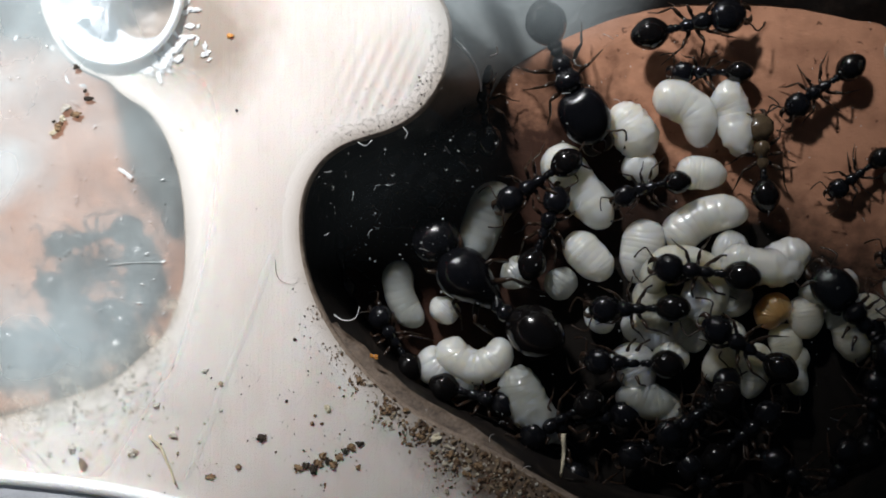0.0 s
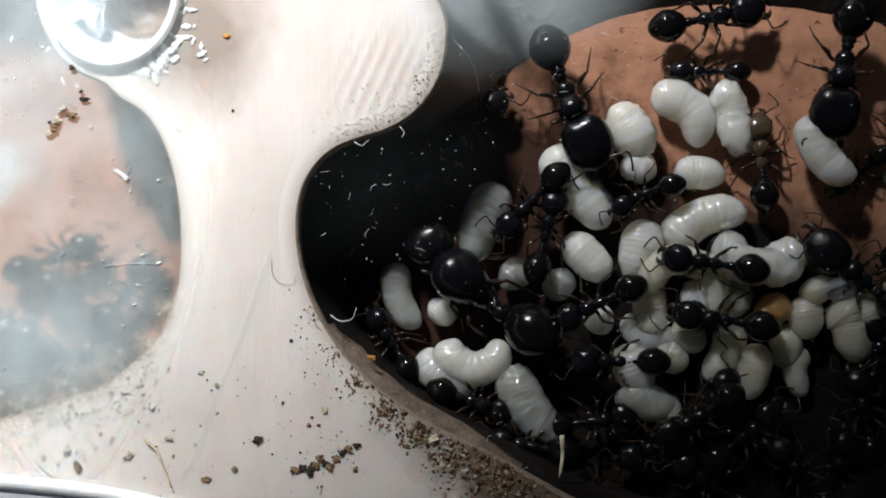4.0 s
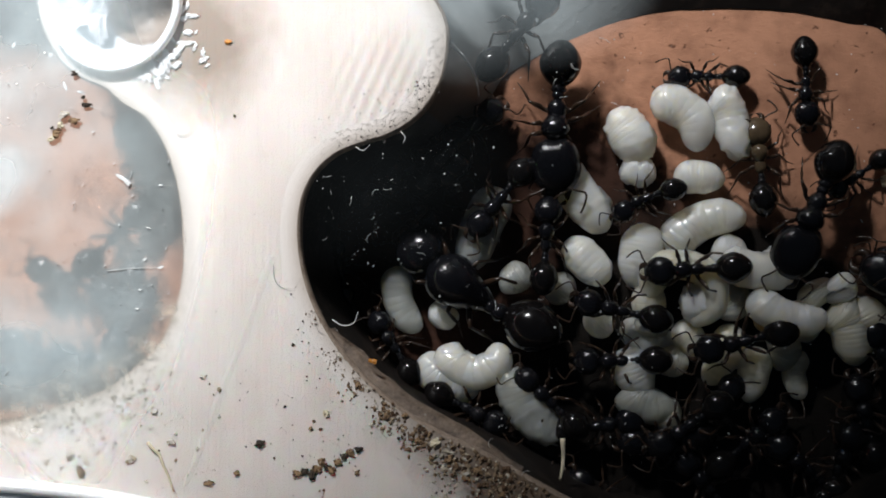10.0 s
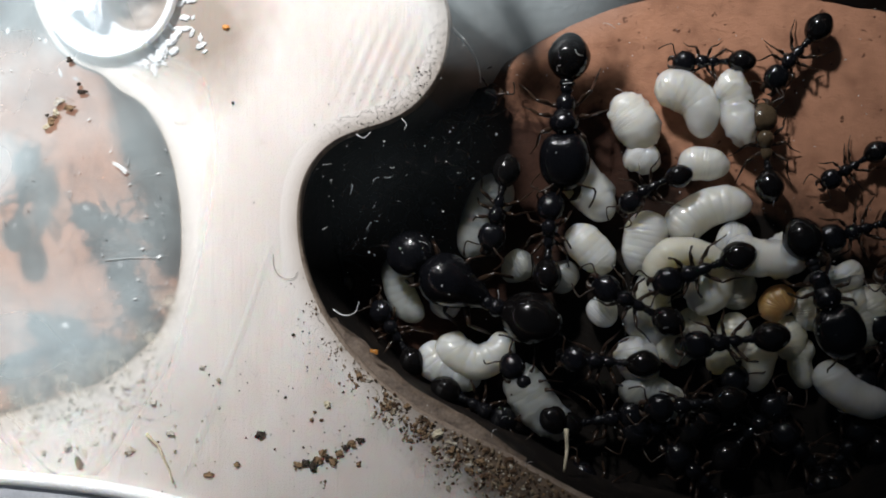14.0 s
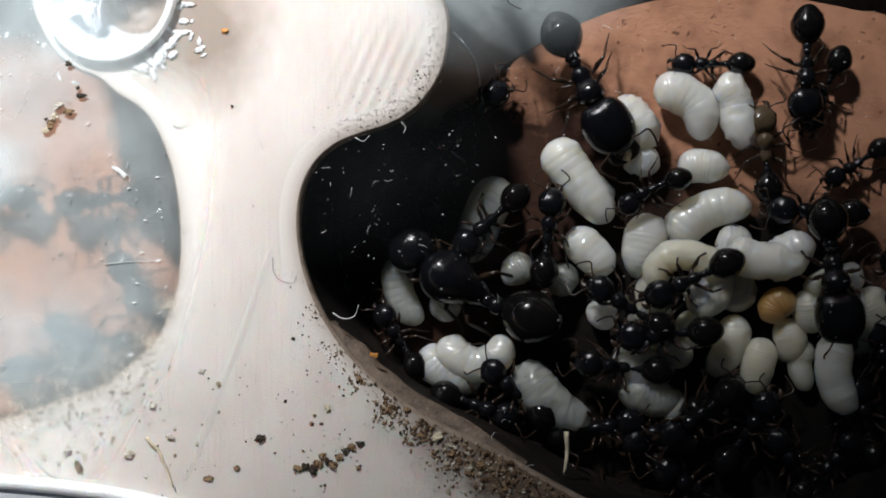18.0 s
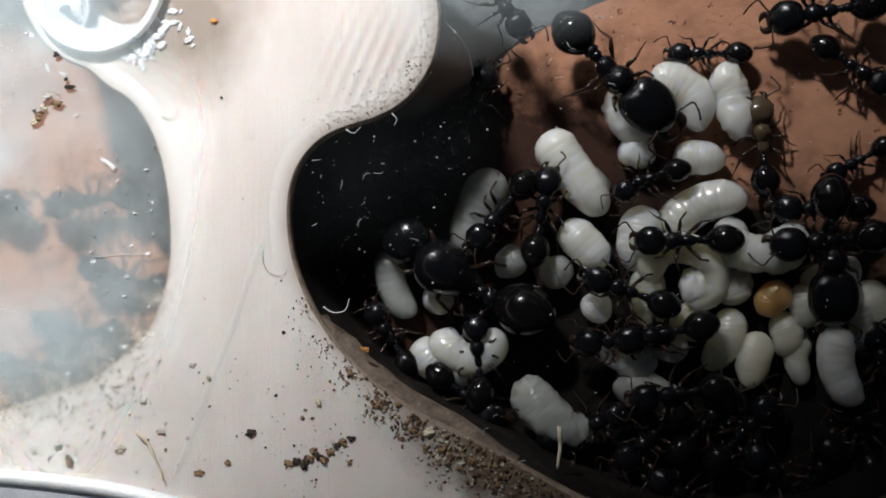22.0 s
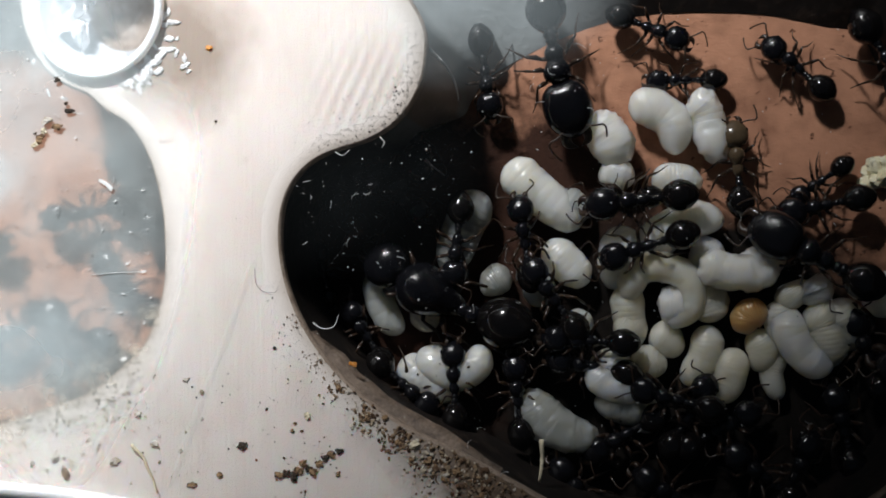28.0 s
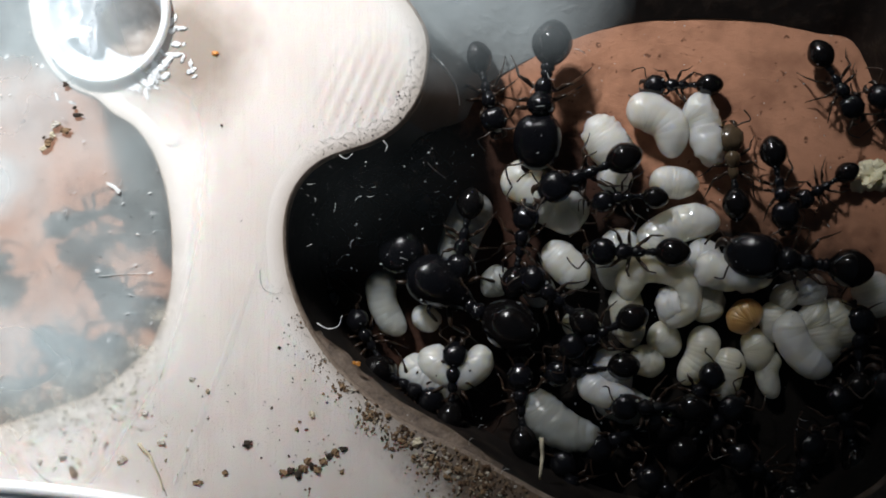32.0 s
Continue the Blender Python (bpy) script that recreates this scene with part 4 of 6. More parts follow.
def build_ant(kind, scale, head_turn, gaster_turn, m, seed):
    """An ant in parts: its root lies between the feet, its own front along +x."""
    k = KINDS["worker" if kind == "callow" else kind]
    neck, head_len, waist, gaster_len, hx, hy, hz, th, limb = k["at"]
    up = STAND * limb
    rnd = random.Random(seed)
    root = new("ant")
    root.matrix_world = m @ Matrix.Scale(scale, 4)
    root.scale = (scale, scale, scale)
    tagged(root, LABELS[kind], "ant", "ants of the colony")

    def put(name, key, x, y, z, parent=root, rz=0, rx=0, ry=0):
        ob = part(name, k[key], None, parent)
        ob.matrix_basis = at(x, y, z, rx, ry, rz)
        return ob
    put("thorax", "thorax", 0, 0, up)
    put("petiole", "petiole", 0, 0, up)
    put("postpetiole", "postpetiole", 0, 0, up)
    turn = radians(gaster_turn)
    put("gaster", "gaster", waist + gaster_len * math.cos(turn), gaster_len * math.sin(turn), up - 0.02, rz=gaster_turn, ry=rnd.uniform(-6, 10))
    turn = radians(head_turn)
    head = put("head", "head", neck + head_len * math.cos(turn), head_len * math.sin(turn), up + 0.02, rz=head_turn, ry=rnd.uniform(2, 16))
    feelers, legs = [], []
    for s in (1, -1):
        jaw = put("mandible", "mandible", 0, 0, 0, head)
        jaw.scale = (1, s, 1)
        put("eye", "eye", hx * 0.15, s * hy * 0.93, hz * 0.42, head)
        f = put("antenna", "antenna", hx * 0.62, s * hy * 0.36, hz * 0.55, head, rz=s * rnd.uniform(-25, 20))
        f.scale = (1, s, 1)
        feelers.append(f)
        for i, x in enumerate((0.78, 0.36, -0.06)):
            leg = put("leg", "leg%d%s" % (i, "" if s > 0 else "r"), x * th, s * 0.27 * min(th, 1.6), up - 0.16 * limb, rz=s * rnd.uniform(-24, 20))
            legs.append(leg)
    if kind == "callow":
        for ob in root.children_recursive:
            if ob.name.startswith(("head", "thorax")):
                ob.material_slots[0].link = "OBJECT"
                ob.material_slots[0].material = CALLOW
    return root, head, feelers, legs, kind, seed


ANTS = {}
ANTS["big_top"] = build_ant("major", 0.9, 6, 0, at(5.11, 9.42, -6.00, 0, 0, -69), 1)
ANTS["queen"] = build_ant("queen", 0.98, -14, 14, at(0.76, -1.98, -6.30, 0, 0, 137), 2)
ANTS["larva_nurse"] = build_ant("worker", 0.78, 20, -10, at(9.51, 3.24, -5.40, 0, 0, -166), 3)
ANTS["nurse_b"] = build_ant("worker", 0.98, 0, 0, at(3.83, 3.52, -5.50, 0, 0, -147), 4)
ANTS["nurse_c"] = build_ant("worker", 1, 0, 0, at(4.20, 0.96, -5.80, 0, 0, 69), 5)
ANTS["centre_walker"] = build_ant("worker", 1.02, 0, 0, at(12.21, -1.04, -5.30, 0, 0, 174), 6)
ANTS["centre_b"] = build_ant("worker", 0.98, 0, 0, at(8.93, -2.95, -5.50, 0, 0, -178), 7)
ANTS["centre_c"] = build_ant("worker", 0.98, 0, 0, at(8.65, -5.76, -6.00, 0, 0, 179), 8)
ANTS["low_a"] = build_ant("worker", 0.98, 0, 0, at(11.86, -8.34, -5.80, 0, 0, -143), 9)
ANTS["right_a"] = build_ant("worker", 1.02, 0, 0, at(14.36, -4.84, -5.50, 0, 0, 149), 10)
ANTS["low_left"] = build_ant("worker", 0.95, 0, 0, at(0.57, -7.66, -6.10, 0, 0, -15), 11)
ANTS["low_climber"] = build_ant("worker", 0.95, 0, 0, at(5.02, -8.79, -5.90, 0, 0, -148), 12)
ANTS["rim_left"] = build_ant("worker", 0.88, 0, 0, at(-3.84, -4.91, -6.30, 0, 0, 123), 13)
ANTS["callow"] = build_ant("callow", 0.98, 0, 0, at(15.19, 4.60, -6.80, 0, 0, 95), 14)
ANTS["small_top"] = build_ant("worker", 0.8, 0, 0, at(12.57, 9.20, -6.85, 0, 0, 179), 15)
ANTS["right_top"] = build_ant("worker", 0.9, 10, 5, at(18.13, 8.32, -6.85, 0, 0, -147), 16)
ANTS["top_wanderer"] = build_ant("bigworker", 1, 0, 0, at(11.47, 11.52, -6.40, 0, 0, 11), 17)
ANTS["top_passer"] = build_ant("worker", 0.9, 0, 0, at(1.68, 15.34, -2.50, 0, 0, -31), 18)
ANTS["carrier"] = build_ant("major", 0.82, 0, 0, at(22.91, 12.58, -5.60, 0, 0, -97), 19)
ANTS["right_edge"] = build_ant("worker", 0.72, 0, 0, at(19.90, 3.91, -6.85, 0, 0, -143), 20)
ANTS["right_b"] = build_ant("bigworker", 0.85, 0, 0, at(23.23, 0.31, -6.40, 0, 0, -162), 21)
ANTS["left_goer"] = build_ant("bigworker", 0.98, 0, 0, at(24.03, -1.72, -5.20, 0, 0, -168), 22)
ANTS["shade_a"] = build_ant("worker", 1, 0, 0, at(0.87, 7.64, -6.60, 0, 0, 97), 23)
ANTS["shade_b"] = build_ant("worker", 1, 0, 0, at(-1.66, 5.02, -6.70, 0, 0, -156), 24)
ANTS["shade_c"] = build_ant("worker", 0.7, 0, 0, at(-6.97, -0.86, -6.80, 0, 0, 102), 25)
ANTS["shade_e"] = build_ant("worker", 0.95, 0, 0, at(-3.98, 3.20, -6.70, 0, 0, -163), 26)
ANTS["shade_f"] = build_ant("worker", 0.95, 0, 0, at(-1.66, 5.92, -6.70, 0, 0, -55), 27)
ANTS["shade_d"] = build_ant("worker", 0.9, 0, 0, at(-2.99, 3.83, -6.80, 0, 0, -44), 28)
ANTS["right_large"] = build_ant("major", 0.72, 0, 0, at(19.95, -3.56, -6.00, 0, 0, 130), 29)
ANTS["mass0"] = build_ant("worker", 0.98, 0, 0, at(6.68, -8.82, -6.50, 0, 0, 12), 30)
ANTS["mass1"] = build_ant("worker", 0.98, 0, 0, at(7.02, -12.94, -6.50, 0, 0, 136), 31)
ANTS["mass2"] = build_ant("worker", 0.98, 0, 0, at(14.23, -9.36, -6.50, 0, 0, 42), 32)
ANTS["mass3"] = build_ant("worker", 0.98, 0, 0, at(18.66, -11.51, -6.50, 0, 0, 66), 33)
ANTS["mass4"] = build_ant("worker", 0.98, 0, 0, at(12.73, -12.28, -6.50, 0, 0, 132), 34)
ANTS["mass5"] = build_ant("worker", 0.98, 0, 0, at(20.50, -8.14, -6.50, 0, 0, 83), 35)
ANTS["mass6"] = build_ant("worker", 0.98, 0, 0, at(12.38, -7.95, -6.50, 0, 0, 51), 36)
ANTS["mass7"] = build_ant("worker", 0.98, 0, 0, at(20.97, -5.33, -6.50, 0, 0, 111), 37)
ANTS["mass8"] = build_ant("worker", 0.98, 0, 0, at(10.13, -9.78, -6.50, 0, 0, -150), 38)
ANTS["mass9"] = build_ant("worker", 0.98, 0, 0, at(17.16, -11.64, -6.50, 0, 0, 144), 39)
ANTS["far0"] = build_ant("worker", 1.15, 0, 0, at(-17.83, 5.12, -6.85, 0, 0, 111), 40)
ANTS["far1"] = build_ant("worker", 1.15, 0, 0, at(-21.19, 0.59, -6.85, 0, 0, -168), 41)
ANTS["far2"] = build_ant("worker", 1.15, 0, 0, at(-21.86, -2.90, -6.85, 0, 0, 158), 42)
ANTS["far3"] = build_ant("worker", 1.15, 0, 0, at(-24.70, -5.07, -6.85, 0, 0, 8), 43)
ANTS["far4"] = build_ant("worker", 1.15, 0, 0, at(-18.87, -2.36, -6.85, 0, 0, 77), 44)
ANTS["far5"] = build_ant("worker", 1.15, 0, 0, at(-27.90, -6.10, -6.85, 0, 0, 20), 45)
ANTS["far6"] = build_ant("worker", 1.15, 0, 0, at(-21.68, -6.15, -6.85, 0, 0, -166), 46)

CARRIED = thing("larva", banana([(-1.9, 0.4), (-0.8, -0.2), (0.7, -0.2), (1.9, 0.45)], 1.85, 41, "larva"), LARVA, at(22.38, 9.00, -4.90, 0, 0, -60),
                "large milky white larva carried about by a soldier ant", "larva", "brood")
MOVED = {}
MOVED["pupa_0"] = thing("pupa", banana([(-2.3, 0.5), (-0.9, -0.1), (0.7, -0.2), (2.3, 0.4)], 2.5, 60, "pupa"), PALE, at(3.62, -8.24, -5.60, 0, 0, -52), "bulky translucent white pupa by the lower wall", "pupa", "brood")
MOVED["larva_1"] = thing("larva", banana([(-1.5, 0.25), (-0.5, -0.15), (0.6, -0.1), (1.5, 0.3)], 1.6, 61, "larva"), LARVA, at(9.59, -4.17, -6.20, 0, 0, -20), "milky white larva tended by workers", "larva", "brood")


# ---- debris ----
def crumb(name, x, y, size, material, label, seed, z=0.0, turn=0.0, sub=2):
    bm = bmesh.new()
    rnd = random.Random(seed)
    lump(bm, (0, 0, size[2] * 0.6), [q * 0.7 for q in size], seed, 1.0, sub)
    for k in range(5 if max(size) > 0.15 else 2):
        a, f = rnd.uniform(0, 6.28), rnd.uniform(0.25, 0.5)
        lump(bm, (size[0] * 0.75 * math.cos(a), size[1] * 0.75 * math.sin(a), size[2] * 0.45), [q * f for q in size], seed + k * 9.1, 0.9, max(1, sub - 1))
    return thing(name, bm, material, at(x, y, z, 0, 0, turn), label, name.replace("_", " "), "crumbs on the plate", smooth=False)


def strand(name, points, r, material, label, z=0.1):
    line = smooth_line([(p[0], p[1], p[2] if len(p) > 2 else 0) for p in points], 5)
    c = line[len(line) // 2].copy()
    bm = bmesh.new()
    tube(bm, [p - c + Vector((0, 0, 0.6 * r * math.sin(i))) for i, p in enumerate(line)], [r * (1 - 0.5 * i / len(line)) for i in range(len(line))], 6)
    return thing(name, bm, material, at(c.x, c.y, c.z + z + r), label, name.replace("_", " "))


def burr(points, width, height):
    """A low pale ridge left by the cutter on the plate."""
    line = smooth_line([(x, y, 0) for x, y in points], 10)
    bm = bmesh.new()
    rows = []
    for i, p in enumerate(line):
        d = (line[min(i + 1, len(line) - 1)] - line[max(i - 1, 0)]).normalized()
        n = Vector((d.y, -d.x, 0))
        w = width * (0.8 + 0.4 * noise.noise(p * 0.8)) * min(1, 0.3 + 0.25 * min(i, len(line) - 1 - i))
        rows.append([bm.verts.new(p + n * (w * a) + Vector((0, 0, 0.003 + height * z))) for a, z in ((-0.5, -0.1), (-0.25, 0.5), (0.05, 1.0), (0.25, 0.9), (0.5, -0.1))])
    for a, b in zip(rows, rows[1:]):
        for k in range(4):
            bm.faces.new((a[k], a[k + 1], b[k + 1], b[k]))
    bmesh.ops.recalc_face_normals(bm, faces=bm.faces)
    return thing("scratch", bm, PLATE, Matrix(), "long raised pale burr line across the white plate", "scratch")


crumb("husk", -11.07, 10.59, (0.192, 0.136, 0.085), ORANGE, "small orange husk on the white plate", 1, 0, -20, 2)
crumb("soil_crumb", -10.74, 6.88, (0.072, 0.112, 0.045), DARKGRIT, "tiny black speck on the plate", 2, 0, 20, 2)
crumb("soil_crumb", -19.01, 9.12, (0.2, 0.16, 0.08), DARKGRIT, "dark brown soil crumb on the cover glass", 3, 0.62, 0, 2)
crumb("soil_crumb", -18.51, 7.91, (0.15, 0.12, 0.06), DARKGRIT, "dark brown soil crumb on the cover glass", 4, 0.62, 10, 2)
crumb("soil_crumb", -18.33, 7.56, (0.3, 0.12, 0.06), DARKGRIT, "dark brown soil crumb on the cover glass", 5, 0.62, 0, 2)
crumb("soil_crumb", -19.00, 6.75, (0.3, 0.2, 0.1), GRIT, "yellowish brown soil crumb on the cover glass", 6, 0.62, 10, 2)
crumb("soil_crumb", -19.56, 7.05, (0.3, 0.24, 0.12), PALEGRIT, "pale soil crumb on the cover glass", 7, 0.62, 0, 2)
crumb("soil_crumb", -19.96, 6.11, (0.34, 0.22, 0.11), GRIT, "yellowish brown soil crumb on the cover glass", 8, 0.62, 40, 2)
crumb("soil_crumb", -20.24, 6.40, (0.12, 0.1, 0.05), DARKGRIT, "dark soil speck on the cover glass", 9, 0.62, 0, 2)
crumb("husk", -19.74, 6.56, (0.2, 0.2, 0.1), STRAW, "straw-coloured crumb on the cover glass", 10, 0.62, 30, 2)
crumb("husk", -20.18, 5.88, (0.28, 0.16, 0.08), STRAW, "straw-coloured crumb on the cover glass", 11, 0.62, 20, 2)
crumb("soil_crumb", -9.34, -9.35, (0.288, 0.208, 0.13), DARKGRIT, "flat dark grey crumb on the white plate", 12, 0, 30, 2)
for k, (x, y, r, tone) in enumerate([(-7.45, -10.72, 0.26, GRIT), (-7.05, -10.66, 0.24, DARKGRIT), (-6.70, -10.80, 0.28, DARKGRIT), (-6.42, -10.48, 0.26, GRIT), (-6.20, -10.12, 0.24, GRIT), (-5.95, -10.40, 0.22, DARKGRIT), (-5.72, -10.52, 0.26, GRIT), (-5.38, -10.12, 0.24, GRIT), (-5.05, -9.86, 0.18, DARKGRIT), (-4.74, -9.66, 0.26, GRIT), (-4.40, -9.46, 0.22, DARKGRIT), (-4.42, -10.60, 0.16, GRIT)]):
    crumb("soil_crumb", x, y, (r, r * 0.8, r * 0.5), tone, "brown soil crumb of a clump on the white plate", 300 + k, 0, k * 53, 2)
crumb("husk", -5.95, -7.79, (0.176, 0.192, 0.11), STRAW, "tan soil crumb on the white plate", 19, 0, 0, 2)
crumb("soil_crumb", -7.68, -4.43, (0.12, 0.096, 0.06), DARKGRIT, "small dark speck on the white plate", 20, 0, 0, 2)
crumb("soil_crumb", -8.09, -7.50, (0.096, 0.08, 0.05), DARKGRIT, "small dark speck on the white plate", 21, 0, 0, 2)
crumb("soil_crumb", -6.64, -8.16, (0.096, 0.096, 0.06), GRIT, "small brown speck on the white plate", 22, 0, 0, 2)
crumb("soil_crumb", -6.76, -8.53, (0.112, 0.128, 0.07), GRIT, "small brown speck on the white plate", 23, 0, 0, 2)
crumb("soil_crumb", -16.22, -10.33, (0.288, 0.224, 0.14), PALEGRIT, "greyish crumb on the white plate", 24, 0, -20, 2)
crumb("soil_crumb", -18.90, -11.07, (0.208, 0.32, 0.13), GRIT, "brown crumb on the white plate", 25, 0, 0, 2)
crumb("soil_crumb", -19.53, -10.23, (0.24, 0.24, 0.15), PALEGRIT, "pale crumb on the white plate", 26, 0, 0, 2)
crumb("husk", -18.59, -10.49, (0.112, 0.24, 0.07), STRAW, "straw-coloured crumb on the white plate", 27, 0, 20, 2)
crumb("soil_crumb", -20.78, -10.56, (0.16, 0.16, 0.1), PALEGRIT, "pale crumb on the white plate", 28, 0, 0, 2)
crumb("soil_crumb", -14.91, -7.95, (0.192, 0.144, 0.09), PALEGRIT, "pale crumb on the white plate", 29, 0, 0, 2)
crumb("soil_crumb", -12.05, -11.40, (0.272, 0.16, 0.1), GRIT, "brown crumb on the white plate", 30, 0, 10, 2)
crumb("soil_crumb", -10.57, -10.87, (0.192, 0.144, 0.09), GRIT, "brown crumb on the white plate", 31, 0, 10, 2)
crumb("soil_crumb", -12.36, -6.14, (0.16, 0.128, 0.08), PALEGRIT, "pale crumb on the white plate", 32, 0, 0, 2)
crumb("soil_crumb", -14.00, -9.35, (0.24, 0.192, 0.12), PALEGRIT, "grey crumb on the white plate", 33, 0, 0, 2)
crumb("soil_crumb", -5.35, -4.95, (0.128, 0.112, 0.07), PALEGRIT, "pale crumb at the rim", 34, 0, 0, 2)
crumb("soil_crumb", -4.36, -6.37, (0.192, 0.16, 0.1), GRIT, "brown crumb at the rim", 35, 0, 30, 2)
crumb("soil_crumb", -3.93, -6.53, (0.16, 0.128, 0.08), PALEGRIT, "pale crumb at the rim", 36, 0, 0, 2)
crumb("soil_crumb", -2.95, -7.79, (0.208, 0.176, 0.11), GRIT, "brown crumb at the rim", 37, 0, 20, 2)
crumb("soil_crumb", -2.05, -7.77, (0.192, 0.16, 0.1), GRIT, "brown crumb at the rim", 38, 0, 20, 2)
crumb("husk", -0.58, -9.09, (0.288, 0.24, 0.15), STRAW, "tan crumb at the rim", 39, 0, 10, 2)
crumb("soil_crumb", -1.41, -8.98, (0.24, 0.192, 0.12), GRIT, "brown crumb at the rim", 40, 0, 0, 2)
crumb("soil_crumb", 0.11, -9.80, (0.24, 0.208, 0.13), GRIT, "brown crumb at the rim", 41, 0, 0, 2)
crumb("soil_crumb", 1.48, -10.30, (0.272, 0.224, 0.14), GRIT, "reddish soil crumb at the rim", 42, 0, 0, 2)
crumb("soil_crumb", 0.93, -10.48, (0.208, 0.192, 0.12), PALEGRIT, "pale crumb at the rim", 43, 0, 0, 2)
crumb("husk", -3.65, -5.20, (0.24, 0.128, 0.08), ORANGE, "orange husk at the rim", 44, 0, -10, 2)
strand("straw", [(-15.22, -9.44), (-14.61, -10.10), (-14.21, -10.91), (-13.82, -11.84)], 0.09, STRAW, "pale dry straw lying on the plate", 0.05)
burr([(-8.75, -0.10), (-9.26, -1.37), (-10.29, -4.19), (-11.46, -7.02), (-12.80, -10.44), (-13.34, -11.59)], 0.5, 0.018)
# bright strand added where the wall edge catches the light
strand("edge_glint", [(0.06, 10.28, -0.70), (0.37, 9.96, -1.20), (0.63, 9.68, -1.70), (0.89, 9.22, -2.60), (1.02, 8.62, -3.30), (0.99, 8.14, -3.90)], 0.09, GLEAM, "pale line drawn for the wall edge catching light", 0)
strand("fibre", [(-8.68, -0.53), (-8.62, -1.23), (-8.24, -1.65), (-7.66, -1.70), (-7.45, -1.37)], 0.014, DARKFIBRE, "fine curled grey fibre on the plate", 0.05)
strand("fibre", [(-13.79, 6.06), (-13.43, 5.91), (-13.04, 6.08), (-13.01, 6.45)], 0.016, DARKFIBRE, "short curled dark fibre on the plate", 0.05)
strand("fibre", [(-5.64, -3.19), (-5.15, -3.46), (-4.59, -3.34), (-4.36, -2.79)], 0.04, FIBRE, "white curled fibre hanging over the chamber rim", 0.1)
crumb("glint_chip", -16.25, 3.72, (0.50, 0.13, 0.02), GLEAM, "white plastic sliver above the side chamber", 229, 0.62, -36)
strand("fibre", [(-17.22, -0.83), (-15.84, -0.71), (-14.32, -0.68)], 0.02, FIBRE, "fine white scratch fibre on the glass", 0.55)
# flat bright chips stand in for glints over the side chamber
crumb("glint_chip", -15.89, 2.92, (0.099, 0.048, 0.02), GLEAM, "tiny bright chip standing in for a glint on the glass", 200, 0.57, 30)
crumb("glint_chip", -15.04, 1.33, (0.124, 0.060, 0.02), GLEAM, "tiny bright chip standing in for a glint on the glass", 201, 0.57, -10)
crumb("glint_chip", -15.21, -0.25, (0.136, 0.066, 0.02), GLEAM, "tiny bright chip standing in for a glint on the glass", 202, 0.57, 20)
crumb("glint_chip", -14.37, -0.65, (0.161, 0.078, 0.02), GLEAM, "tiny bright chip standing in for a glint on the glass", 203, 0.57, 5)
crumb("glint_chip", -15.45, -1.78, (0.124, 0.060, 0.02), GLEAM, "tiny bright chip standing in for a glint on the glass", 204, 0.57, -20)
crumb("glint_chip", -15.60, -2.72, (0.124, 0.060, 0.02), GLEAM, "tiny bright chip standing in for a glint on the glass", 205, 0.57, 10)
crumb("glint_chip", -16.54, -2.47, (0.074, 0.036, 0.02), GLEAM, "tiny bright chip standing in for a glint on the glass", 206, 0.57, 0)
crumb("glint_chip", -17.34, -0.57, (0.087, 0.042, 0.02), GLEAM, "tiny bright chip standing in for a glint on the glass", 207, 0.57, 60)
crumb("glint_chip", -20.41, 4.29, (0.074, 0.036, 0.02), GLEAM, "tiny bright chip standing in for a glint on the glass", 208, 0.57, 0)
crumb("glint_chip", -18.55, 3.52, (0.087, 0.042, 0.02), GLEAM, "tiny bright chip standing in for a glint on the glass", 209, 0.57, 40)
crumb("glint_chip", -16.86, 4.58, (0.099, 0.048, 0.02), GLEAM, "tiny bright chip standing in for a glint on the glass", 210, 0.57, 70)
crumb("glint_chip", -14.38, 3.44, (0.099, 0.048, 0.02), GLEAM, "tiny bright chip standing in for a glint on the glass", 211, 0.57, 0)
crumb("glint_chip", -14.31, -3.24, (0.099, 0.048, 0.02), GLEAM, "tiny bright chip standing in for a glint on the glass", 212, 0.57, 50)
crumb("glint_chip", -15.11, -4.35, (0.087, 0.042, 0.02), GLEAM, "tiny bright chip standing in for a glint on the glass", 213, 0.57, 60)
crumb("glint_chip", -19.10, 2.58, (0.087, 0.042, 0.02), GLEAM, "tiny bright chip standing in for a glint on the glass", 214, 0.57, 0)
crumb("glint_chip", -16.58, 1.45, (0.087, 0.042, 0.02), GLEAM, "tiny bright chip standing in for a glint on the glass", 215, 0.57, 70)
crumb("glint_chip", -14.82, -1.52, (0.074, 0.036, 0.02), GLEAM, "tiny bright chip standing in for a glint on the glass", 216, 0.57, 0)
crumb("glint_chip", -16.00, -0.54, (0.062, 0.030, 0.02), GLEAM, "tiny bright chip standing in for a glint on the glass", 217, 0.57, 30)
crumb("glint_chip", -16.94, -1.67, (0.062, 0.030, 0.02), GLEAM, "tiny bright chip standing in for a glint on the glass", 218, 0.57, 0)
crumb("glint_chip", -16.23, -3.80, (0.074, 0.036, 0.02), GLEAM, "tiny bright chip standing in for a glint on the glass", 219, 0.57, 0)
crumb("glint_chip", -17.70, -3.10, (0.062, 0.030, 0.02), GLEAM, "tiny bright chip standing in for a glint on the glass", 220, 0.57, 0)
crumb("glint_chip", -21.45, 5.52, (0.062, 0.030, 0.02), GLEAM, "tiny bright chip standing in for a glint on the glass", 221, 0.57, 0)
crumb("glint_chip", -22.24, 8.72, (0.087, 0.042, 0.02), GLEAM, "tiny bright chip standing in for a glint on the glass", 222, 0.57, 20)
